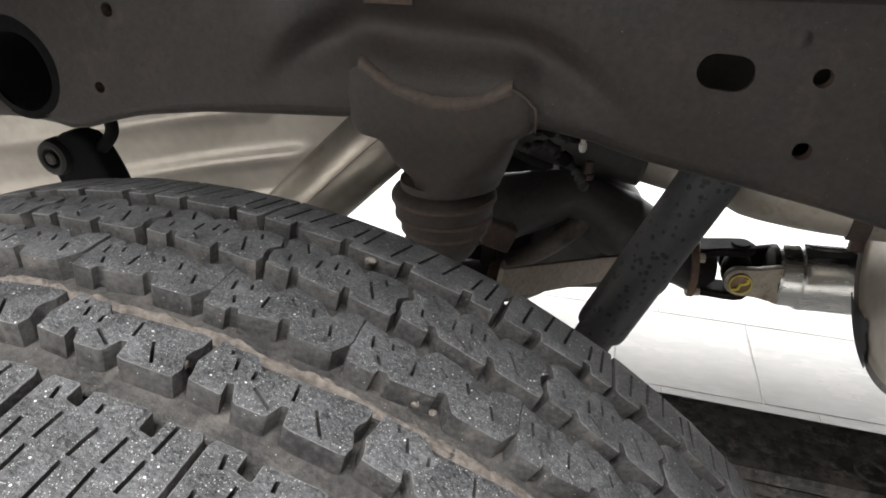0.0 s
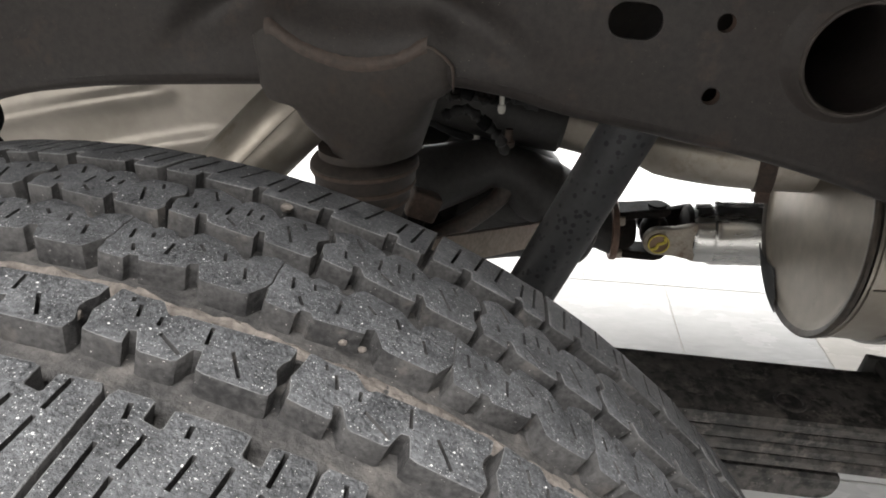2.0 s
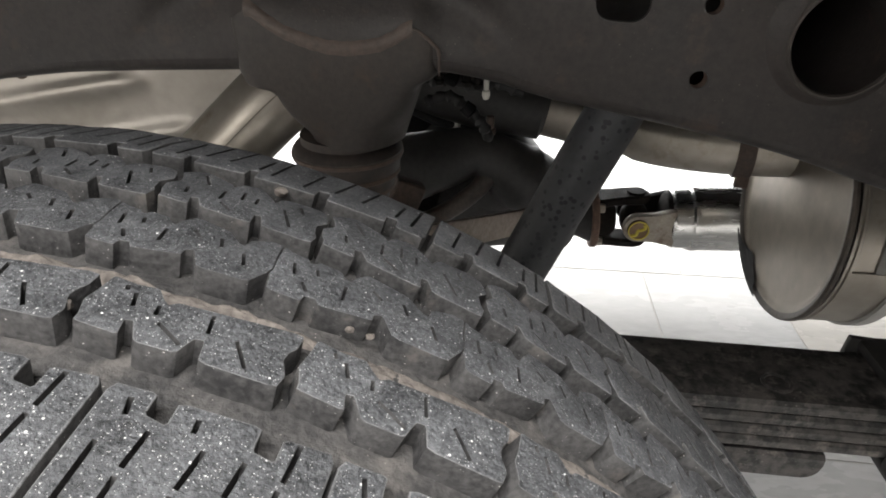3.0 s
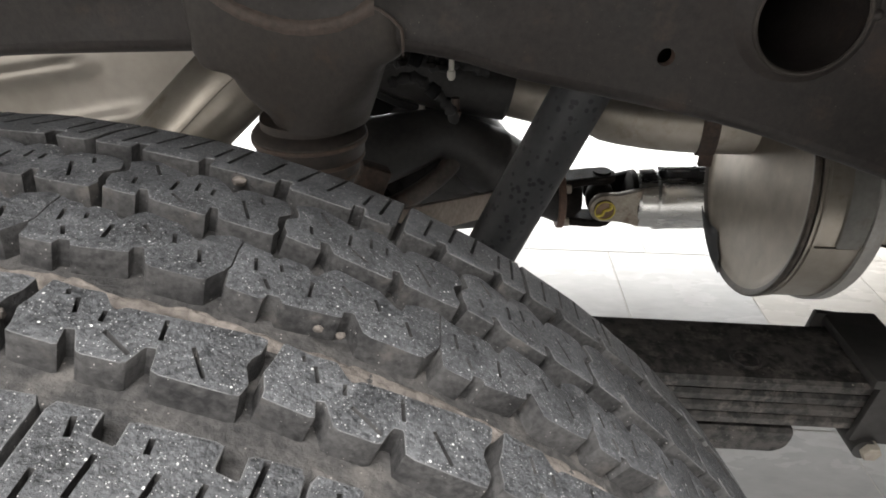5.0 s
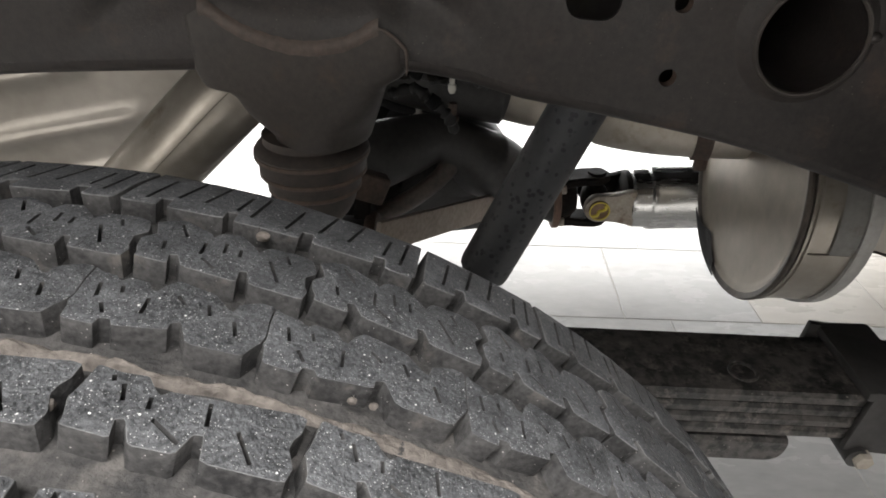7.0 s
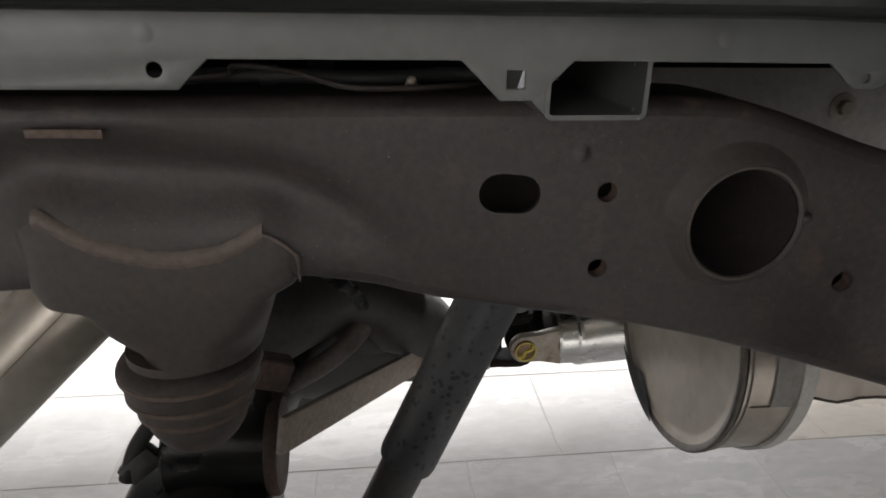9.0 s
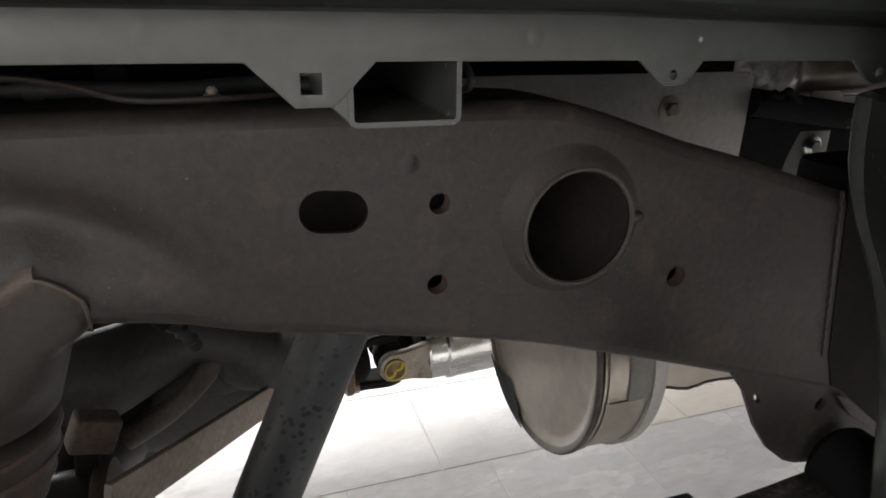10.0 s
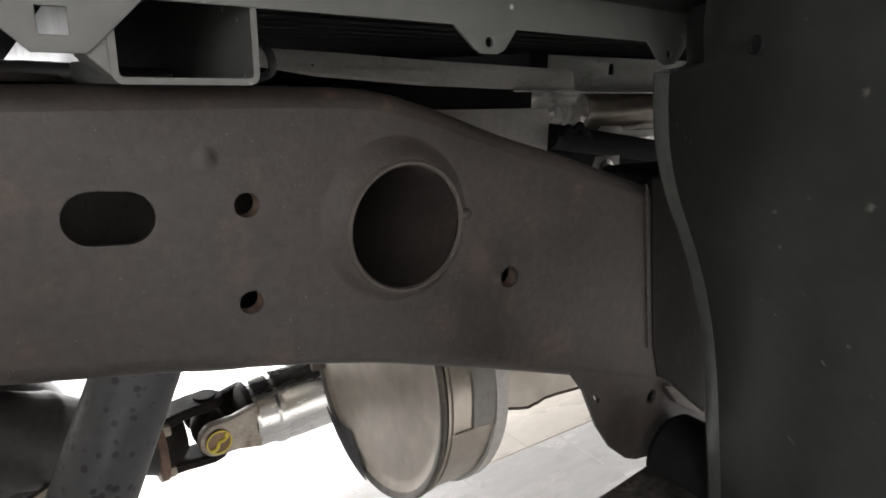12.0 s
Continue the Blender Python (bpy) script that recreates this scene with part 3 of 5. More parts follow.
def harnesses():
    """Black taped harnesses: one inside the rail, one on the tank."""
    low = [(-0.62 + 0.0125 * k, 0.472 + 0.006 * noise.noise((k * 0.3, 1.0, 0)), 0.8455 + 0.0030 * noise.noise((k * 0.35, 4.0, 0)) - 0.018 * max(0.0, k - 67) / 5) for k in range(73)]
    one = part("wiring_harness", tube(low, [0.0110 + 0.0030 * noise.noise((k * 0.45, 7.0, 0)) for k in range(73)], 14), UNDERBODY)
    for k in (8, 27, 45, 61):
        c = Vector(low[k])
        part("tape_band", lathe([(-0.010, 0.0105), (-0.009, 0.0142), (0.009, 0.0142), (0.010, 0.0105)], c, c + Vector((1, 0, 0)), 16), BLACK_RUBBER, one)
    for x in (-0.45, -0.10, 0.12):
        part("clip", box((x, 0.412, 0.8325), (x + 0.014, 0.480, 0.8365), 0.001, 1), BLACK_STEEL, one, "flat steel clip on the rail")
    tagged(one, "lumpy black taped wiring harness inside the chassis rail", "wiring harness")
    swell = [math.exp(-((0.36 + 0.0055 * k - 0.545) / 0.075) ** 2) for k in range(84)]
    high = [(0.36 + 0.0055 * k, 0.955 + 0.006 * noise.noise((k * 0.15, 11.0, 0)), 0.8455 + 0.0085 * f + 0.003 * noise.noise((k * 0.25, 14.0, 0))) for k, f in enumerate(swell)]
    two = part("wiring_harness", tube(high, [0.0070 + 0.0055 * f + 0.0035 * noise.noise((k * 0.38, 17.0, 0)) for k, f in enumerate(swell)], 14), UNDERBODY)
    tagged(two, "lumpy black wiring harness lying on the tank", "wiring harness")


def front_hanger():
    """The bracket under the rail that carries the spring's front eye."""
    hang = thing("spring_hanger", (0.69, 0.34, 0.48), "dark pressed steel spring hanger bracket under the chassis rail", "bracket")
    out = [(0.566, 0.640), (0.579, 0.617), (0.593, 0.600), (0.613, 0.561), (0.633, 0.534), (0.656, 0.515), (0.670, 0.509), (0.720, 0.500), (0.83, 0.50), (0.83, 0.64), (0.70, 0.645), (0.62, 0.645)]
    holes = [circle(0.6845, 0.5695, 0.0062, 20), slot(0.609, 0.590, 0.011, 0.004, 8, -58)]
    part("outer_plate", plate(out, holes, 0.005, upright(RAIL_Y + 0.0008), 0.0015), FRAME, hang)
    part("inner_plate", plate([(0.035 + x if x < 0.8 else x, z) for x, z in out], (), 0.005, upright(RAIL_Y + 0.030), 0.0015), HANGER, hang)
    part("bare_edge", plate([(0.693, 0.580), (0.704, 0.577), (0.768, 0.527), (0.757, 0.530), (0.715, 0.556)], (), 0.003, upright(RAIL_Y - 0.006), 0.0008), FRAME_WELD, hang, "tan bare metal edge")
    tower = [(0.652, 0.772), (0.676, 0.622), (0.688, 0.589), (0.705, 0.580), (0.770, 0.528), (0.84, 0.50), (0.84, 0.74)]
    part("side_plate", plate(tower, (), 0.004, upright(RAIL_Y - 0.0015), 0.0006), HANGER, hang)
    eye = lathe([(0, 0.0), (0, 0.030), (0.003, 0.0345), (0.008, 0.0365), (0.072, 0.0365), (0.078, 0.032), (0.078, 0.0)], (0.700, 0.2475, 0.517), (0.700, 1, 0.517), 40)
    part("spring_eye", eye, UNDERBODY, hang, "black rubber-bushed spring eye")
    return hang


# ---------------------------------------------------------------- bump stop and its bracket
def bump_bracket():
    b = thing("bump_stop_bracket", (0.045, 0.38, 0.65), "dark half-cone steel bracket welded to the rail, brown worn upper edge, lightened as if lit from above", "bracket")
    edge = LIP

    def section(f):
        """Centre, half width and front of the cone at height f (0 low, 1 high)."""
        z = 0.661 + f * (0.774 - 0.661)
        left = smooth_table([(0.63, 0.016), (0.664, 0.013), (0.670, 0.009), (0.677, 0.003), (0.688, -0.0015), (0.705, -0.0055), (0.7105, -0.012), (0.7125, -0.026), (0.716, -0.0285), (0.726, -0.032), (0.80, -0.033)], z, 0.0012)
        right = smooth_table([(0.63, 0.086), (0.648, 0.0915), (0.669, 0.0985), (0.683, 0.1035), (0.701, 0.1095), (0.714, 0.114), (0.719, 0.119), (0.724, 0.1285), (0.728, 0.131), (0.80, 0.1315)], z, 0.002)
        return z, (left + right) / 2, (right - left) / 2, lerp_table([(0.63, 0.341), (0.68, 0.3375), (0.715, 0.3330), (0.8, 0.3325)], z)

    def sheet(inset):
        rows = []
        for f in stations(0, 1, 84):
            z, cx, hw, front = section(f)
            row = []
            k = min(1.0, max(0.0, (z - 0.668) / 0.075))
            p = 2.0 + 9.0 * k * k * (3 - 2 * k)
            for a in stations(-1.0, 1.0, 64):
                u = math.sin(a * math.pi / 2)
                x = cx + (hw - inset) * u
                y = front + inset + (0.388 - front) * (1 - max(0.0, 1 - abs(u) ** p) ** (1 / p))
                row.append((x, y, min(z, lerp_table(edge, x))))
            rows.append(row)
        return rows

    bm = bmesh.new()
    add_grid(bm, sheet(0.0))
    part("cone", bm, BRACKET, b)
    lip = bmesh.new()
    rows = []
    for x in stations(-0.0170, 0.1120, 60):
        z = min(0.774, smooth_table(edge, x, 0.006))
        rag = 0.0012 * noise.noise((x * 120, 3.0, 0.0))
        rows.append([(x, 0.3329, z - 0.0040 + rag), (x, 0.3318, z - 0.0012), (x, 0.3318, z + 0.0022), (x, 0.3330, z + 0.0055 + rag), (x, 0.3352, z + 0.0080 + rag)])
    add_grid(lip, rows)
    # brown wear in a lighter tone that stands in for light on the lip
    part("worn_edge", lip, FRAME_WELD, b, "brown worn upper edge, lightened as if lit from above")
    side = [(0.1120, 0.3325, 0.7615), (0.1160, 0.3325, 0.7605), (0.1240, 0.3325, 0.7550), (0.1312, 0.3335, 0.7475), (0.1318, 0.336, 0.742), (0.1318, 0.338, 0.733), (0.1312, 0.341, 0.726)]
    part("side_edge", tube(side, [0.0012, 0.0014, 0.0014, 0.0014, 0.0013, 0.0011, 0.0006], 8), FRAME_WELD, b, "thin brown side edge")
    rings = [(0.0, 0.0), (0.0, 0.042), (-0.004, 0.0425), (-0.0075, 0.0415), (-0.009, 0.0)]
    part("cup", lathe([(-d, r) for d, r in rings], (0.041, 0.385, 0.655), (0.041, 0.385, -1), 44), BRACKET, b)
    return b


def bump_stop():
    axis = (0.0428, 0.385)
    rings = [(0.0, 0.0), (0.0, 0.042), (0.007, 0.042), (0.010, 0.0475), (0.014, 0.0503), (0.021, 0.0500), (0.024, 0.0478), (0.034, 0.0470), (0.039, 0.0435), (0.043, 0.0425), (0.050, 0.0415),
             (0.054, 0.0375), (0.062, 0.0365), (0.068, 0.0345), (0.076, 0.0300), (0.082, 0.0250), (0.087, 0.0170), (0.089, 0.0)]
    ob = part("bump_stop", lathe(rings, (*axis, 0.663), (*axis, 0.0), 48), BUMP_RUBBER)
    for d, r in ((0.0175, 0.0508), (0.0345, 0.0476), (0.0500, 0.0420)):
        part("raised_ring", lathe([(d - 0.003, r - 0.002), (d - 0.0015, r), (d + 0.0015, r), (d + 0.003, r - 0.002)], (*axis, 0.663), (*axis, 0.0), 48), BUMP_BROWN, ob, "brown dusty moulded ring")
    return tagged(ob, "stepped brown-black rubber bump stop under its steel bracket", "bump stop")


# ---------------------------------------------------------------- rear axle, driveshaft, shock, spring
def rear_axle():
    ax = thing("rear_axle", (0, 0.5, 0.33), "black painted rear axle with round differential housing and rust patches", "axle")
    part("axle_tube", lathe([(0, 0.0), (0, 0.050), (0.02, 0.052), (0.40, 0.053), (0.52, 0.058), (0.62, 0.075), (0.70, 0.10)], (0.0, 0.13, 0.385), (0.0, 2, 0.385), 48), BLACK_STEEL, ax)
    c, e = (-0.040, 0.53, 0.448), (1.0, 0.53, 0.448)
    drum = part("brake_drum", lathe([(0, 0), (0, 0.040), (0.004, 0.045), (0.10, 0.046), (0.108, 0.046), (0.108, 0)], c, e, 48), DRUM, ax, "glossy black round housing")
    part("rim", lathe([(0.102, 0.0455), (0.103, 0.0500), (0.106, 0.0520), (0.113, 0.0520), (0.116, 0.0500), (0.117, 0.042), (0.114, 0.0)], c, e, 48), RUST, drum, "brown rusty rim")
    part("spring_pad", box((-0.080, 0.44, 0.33), (0.068, 0.56, 0.428), 0.014, 4), DRUM, ax, "black spring pad block")
    part("hose", tube(curve_points([(-0.075, 0.50, 0.44), (-0.062, 0.505, 0.475), (-0.040, 0.51, 0.51), (-0.030, 0.52, 0.555)], 6), 0.0085, 12), BLACK_RUBBER, ax, "black slanting hose")
    part("hose_bracket", box((-0.022, -0.006, -0.012), (0.022, 0.006, 0.012), 0.003, 2, pose(-0.058, 0.50, 0.458, 0, -40, 0)), BLACK_STEEL, ax)
    # banjo housing: a flattened ball with a ring flange, and the pinion nose reaching forwards
    ball = bmesh.new()
    bmesh.ops.create_uvsphere(ball, u_segments=48, v_segments=24, radius=1.0, matrix=Matrix.Translation((0.02, 0.90, 0.395)) @ Matrix.Diagonal((0.145, 0.17, 0.150, 1)))
    part("differential_housing", ball, BLACK_STEEL, ax)
    part("pinion_nose", lathe([(0, 0.12), (0.06, 0.105), (0.12, 0.080), (0.17, 0.062), (0.22, 0.052), (0.245, 0.052), (0.250, 0.045), (0.250, 0)], (0.07, 0.84, 0.425), (0.345, 0.868, 0.335), 40), BLACK_STEEL, ax)
    rib = curve_points([(0.030, 0.70, 0.398), (0.075, 0.70, 0.420), (0.112, 0.70, 0.443), (0.148, 0.708, 0.472), (0.170, 0.727, 0.499), (0.190, 0.758, 0.517)], 8)
    part("rib", tube(rib, [lerp_table([(0, 0.015), (24, 0.0135), (32, 0.016), (40, 0.026)], k) for k in range(len(rib))], 16), RIB, ax, "curved casting rib with bare brown metal")
    top = curve_points([(0.0, 0.67, 0.500), (0.05, 0.69, 0.508), (0.10, 0.715, 0.516), (0.14, 0.728, 0.523), (0.175, 0.738, 0.508), (0.21, 0.752, 0.478), (0.245, 0.772, 0.452), (0.285, 0.80, 0.402)], 8)
    part("upper_arm", tube(top, [lerp_table([(0, 0.050), (8, 0.050), (16, 0.043), (24, 0.035), (32, 0.038), (40, 0.052), (48, 0.048), (56, 0.036)], k) for k in range(len(top))], 28), BLACK_STEEL, ax)
    fill = bmesh.new()
    add_grid(fill, [[p.lerp(q, f) + Vector((0, 0.03 + 0.06 * math.sin(math.pi * f), -0.02 * (1 - f))) for f in stations(0, 1, 8)] for p, q in zip(rib, top)])
    bmesh.ops.solidify(fill, geom=fill.faces[:], thickness=-0.008)
    # matt black stands in for the shade inside the casting's pocket
    part("pocket_shade_web", fill, UNDERBODY, ax)
    web = bmesh.new()
    bmesh.ops.create_uvsphere(web, u_segments=40, v_segments=20, radius=1.0, matrix=Matrix.Translation((0.13, 0.84, 0.455)) @ Matrix.Diagonal((0.125, 0.10, 0.085, 1)))
    part("carrier", web, BLACK_STEEL, ax)
    lug = box((-0.018, -0.012, -0.017), (0.020, 0.012, 0.017), 0.005, 3, pose(0.070, 0.53, 0.540, 0, 24, 20))
    part("lug_bar", box((-0.010, -0.008, -0.075), (0.010, 0.008, 0.0), 0.006, 3, pose(0.062, 0.540, 0.535, 0, 6, 0)), FLANGE, ax)
    part("lug", lug, RUST, ax, "rusty bracket lug beside the bump stop")
    bar = box((0, -0.004, -0.019), (0.40, 0.004, 0.019), 0.002, 2, Matrix.Translation((0.085, 0.47, 0.505)) @ Vector((0.18, 0.33, -0.115)).to_track_quat("X", "Z").to_matrix().to_4x4())
    part("flat_bar", bar, BAR, ax, "grey flat bar with rust patches")
    return ax


def clips():
    for at, r, paint, words in (((0.108, 0.77, 0.543), 0.010, WHITE, "small white plastic clip on a brake hose"), ((0.165, 0.79, 0.570), 0.008, FLANGE, "small brown clip on a brake hose")):
        ob = part("hose_clip", lathe([(-0.014, 0), (-0.014, r * 0.8), (-0.010, r), (0.010, r), (0.014, r * 0.8), (0.014, 0)], at, (at[0] + 0.1, at[1] + 0.1, at[2] + 0.9), 16), paint)
        tagged(ob, words, "clip")
    for at, r, ln, paint, words in (((0.1645, 0.450, 0.692), 0.0026, 0.020, WHITE, "white plastic pin above the axle"), ((0.163, 0.706, 0.572), 0.0058, 0.024, RUST, "rusty brown clip above the axle"),
                                    ((0.146, 0.45, 0.697), 0.0036, 0.007, FLANGE, "small dark fitting behind the rail"), ((0.156, 0.45, 0.695), 0.0034, 0.007, FLANGE, "small dark fitting behind the rail"), ((0.119, 0.45, 0.698), 0.0034, 0.007, FLANGE, "small dark fitting behind the rail")):
        a = Vector(at)
        ob = part("line_fitting", lathe([(-ln / 2, 0), (-ln / 2, r), (ln * 0.2, r), (ln * 0.25, r * 1.5), (ln / 2, r * 1.5), (ln / 2 + 0.003, r), (ln / 2 + 0.004, 0)], a, a - Vector((0, 0, 1)), 18), paint)
        tagged(ob, words, "fitting")
    for n, path in enumerate(([(0.090, 0.470, 0.700), (0.112, 0.468, 0.690), (0.130, 0.466, 0.694), (0.150, 0.468, 0.686), (0.172, 0.470, 0.690), (0.20, 0.475, 0.680)],
                              [(0.100, 0.500, 0.660), (0.125, 0.497, 0.668), (0.145, 0.495, 0.655), (0.160, 0.497, 0.640), (0.168, 0.51, 0.618)])):
        line = curve_points(path, 6)
        ob = part("vacuum_hose", tube(line, [0.0055 + 0.0016 * math.sin(2.3 * k) for k in range(len(line))], 12), BLACK_RUBBER)
        part("hose_end", lathe([(-0.006, 0.0), (-0.006, 0.007), (0.004, 0.008), (0.007, 0.005), (0.007, 0.0)], line[12], line[14], 14), UNDERBODY, ob)
        tagged(ob, "lumpy black hose behind the chassis rail", "hose")
    hose = curve_points([(0.02, 0.72, 0.60), (0.10, 0.765, 0.552), (0.165, 0.79, 0.565), (0.25, 0.80, 0.60), (0.33, 0.74, 0.66)], 8)
    tagged(part("brake_hose", tube(hose, 0.0075, 10), BLACK_RUBBER), "black rubber brake hose over the axle", "hose")


def driveshaft():
    d = thing("driveshaft", (0.6, 0.93, 0.30), "bright steel driveshaft with a universal joint", "driveshaft")
    a, b = Vector((0.345, 0.930, 0.331)), Vector((1.35, 0.945, 0.370))
    u = (b - a).normalized()
    part("shaft_tube", lathe([(0.146, 0.0), (0.146, 0.052), (0.150, 0.0555), (0.178, 0.0565), (0.182, 0.0605), (0.190, 0.0612), (0.196, 0.060), (1.0, 0.060), (1.0, 0)], a, b, 48), BRIGHT, d)
    q = u.to_track_quat("X", "Z").to_matrix().to_4x4()
    m = Matrix.Translation(a) @ q
    for s in (-1, 1):
        ear = plate([(0.085 + 0.026 * math.cos(t), 0.026 * math.sin(t)) for t in stations(math.pi * 0.55, math.pi * 1.45, 10)] + [(0.112, -0.027), (0.150, -0.036), (0.150, 0.036), (0.112, 0.027)], (), 0.018,
                    lambda v, s=s: m @ Vector((v.x, s * (0.032 + v.z), v.y)), 0.005)
        part("yoke_ear", ear, CAST if s < 0 else FLANGE, d, "pale cast yoke ear" if s < 0 else "dark yoke ear")
    part("yoke_body", lathe([(0.132, 0.0), (0.132, 0.030), (0.138, 0.046), (0.148, 0.0525), (0.153, 0.0525), (0.153, 0)], a, b, 40), FLANGE, d)
    cap = part("bearing_cap", lathe([(0, 0.0), (0, 0.019), (0.004, 0.019), (0.005, 0.016), (0.006, 0.0)], m @ Vector((0.085, -0.050, 0)), m @ Vector((0.085, -1, 0)), 28), BRASS, d, "brown bearing cap with a yellow paint mark")
    mark = curve_points([m @ Vector((0.085 + p[0], -0.0565, p[1])) for p in ((-0.013, -0.010), (-0.004, -0.008), (-0.001, 0.0), (0.006, 0.002), (0.011, 0.006), (0.009, 0.012))], 5)
    part("paint_mark", tube(mark, 0.0028, 8), YELLOW, cap, "yellow paint squiggle")
    part("cap_rim", lathe([(0, 0.0185), (0.0065, 0.0185), (0.0065, 0.0165), (0.004, 0.0165)], m @ Vector((0.085, -0.050, 0)), m @ Vector((0.085, -1, 0)), 28), YELLOW, cap, "yellow sealant ring")
    part("cross", lathe([(-0.052, 0), (-0.052, 0.013), (0.052, 0.013), (0.052, 0)], m @ Vector((0.085, 0, 0)), m @ Vector((0.085, 0, 1)), 24), BLACK_STEEL, d)
    part("companion_flange", lathe([(-0.006, 0), (-0.006, 0.054), (-0.004, 0.0565), (0.005, 0.0565), (0.007, 0.054), (0.007, 0)], a + u * 0.010, b, 40), FLANGE_RUST, d, "rusty companion flange")
    for s in (-1, 1):
        ear = bmesh.new()
        rows = []
        for x, z, w, t in ((0.012, 0.036, 0.030, 0.020), (0.026, 0.0375, 0.028, 0.018), (0.044, 0.0405, 0.025, 0.016), (0.062, 0.0425, 0.025, 0.016), (0.085, 0.0430, 0.026, 0.016), (0.100, 0.0430, 0.020, 0.015), (0.109, 0.0430, 0.009, 0.011)):
            ring = [(0.86, -1), (1, -0.6), (1, 0.6), (0.86, 1), (-0.86, 1), (-1, 0.6), (-1, -0.6), (-0.86, -1), (0.86, -1)]
            rows.append([m @ Vector((x, w * p, s * (z + 0.5 * t * q2))) for p, q2 in ring])
        made = add_grid(ear, rows)
        ear.faces.new(made[0][:-1])
        ear.faces.new(made[-1][:-1])
        bmesh.ops.remove_doubles(ear, verts=ear.verts[:], dist=1e-5)
        side = part("flange_ear", ear, FLANGE, d, "dark brown-stained flange ear")
        part("bearing_cup", lathe([(0.048, 0), (0.048, 0.017), (0.0545, 0.016), (0.055, 0.0)], m @ Vector((0.085, 0, 0)), m @ Vector((0.085, 0, s)), 24), FLANGE, side)
    part("yoke_base", lathe([(0.010, 0.0), (0.010, 0.041), (0.026, 0.040), (0.040, 0.034), (0.050, 0.024), (0.052, 0.0)], a, b, 32), FLANGE, d)
    body = bmesh.new()
    bmesh.ops.create_uvsphere(body, u_segments=24, v_segments=14, radius=1.0, matrix=m @ Matrix.Translation((0.085, 0, 0)) @ Matrix.Diagonal((0.026, 0.029, 0.034, 1)))
    part("cross_body", body, FLANGE, d)
    part("hub", lathe([(-0.10, 0), (-0.10, 0.032), (-0.02, 0.036), (0.004, 0.046), (0.018, 0.040), (0.021, 0.034), (0.021, 0)], a, b, 36), BLACK_STEEL, d, "black flange hub")
    part("bearing_seal", lathe([(-0.046, 0), (-0.046, 0.017), (-0.030, 0.018), (0.030, 0.018), (0.046, 0.017), (0.046, 0)], m @ Vector((0.085, 0, 0)), m @ Vector((0.085, 1, 0)), 24), BLACK_STEEL, d)
    for k in range(4):
        ang = math.pi / 4 + k * math.pi / 2
        head = bolt_head(bmesh.new(), m @ Vector((0.016, 0.047 * math.cos(ang), 0.047 * math.sin(ang))), u, 0.0085, 0.010)
        part("flange_bolt", head, CAST, d, "pale flange bolt")
    return d


def shock():
    s = thing("shock_absorber", (0.16, 0.49, 0.36), "dark grey shock absorber with a dusty blue-grey plastic dust tube, leaning", "shock absorber")
    top, low = Vector((0.340, 0.484, 0.770)), Vector((0.090, 0.476, 0.195))
    ln = (low - top).length
    step = 0.337
    part("dust_tube", lathe([(0, 0), (0, 0.022), (0.004, 0.0285), (step - 0.006, 0.0296), (step, 0.0286), (step, 0.0)], top, low, 48), SHOCK, s, "blue-grey plastic dust tube")
    part("body", lathe([(step - 0.04, 0.0232), (ln - 0.03, 0.0232), (ln - 0.02, 0.020), (ln - 0.02, 0.0)], top, low, 40), BLACK_STEEL, s, "black lower cylinder")
    part("lower_eye", lathe([(-0.026, 0), (-0.026, 0.022), (-0.02, 0.025), (0.02, 0.025), (0.026, 0.022), (0.026, 0)], low, low + Vector((0, 1, 0)), 28), BLACK_STEEL, s)
    part("upper_eye", lathe([(-0.06, 0), (-0.06, 0.012), (-0.022, 0.012), (-0.022, 0.021), (0.022, 0.021), (0.022, 0)], top, top + Vector((0, 1, 0)), 24), BLACK_STEEL, s)
    part("lower_bracket", box((-0.012, -0.03, -0.02), (0.012, 0.03, 0.20), 0.004, 2, Matrix.Translation((0.055, 0.476, 0.19)) @ pose(0, 0, 0, 0, -16, 0)), BLACK_STEEL, s)
    part("yellow_tag", box((-0.006, -0.003, -0.003), (0.006, 0.003, 0.003), 0.001, 1, Matrix.Translation((0.190, 0.462, 0.362))), YELLOW, s, "tiny yellow paint tag")
    return s


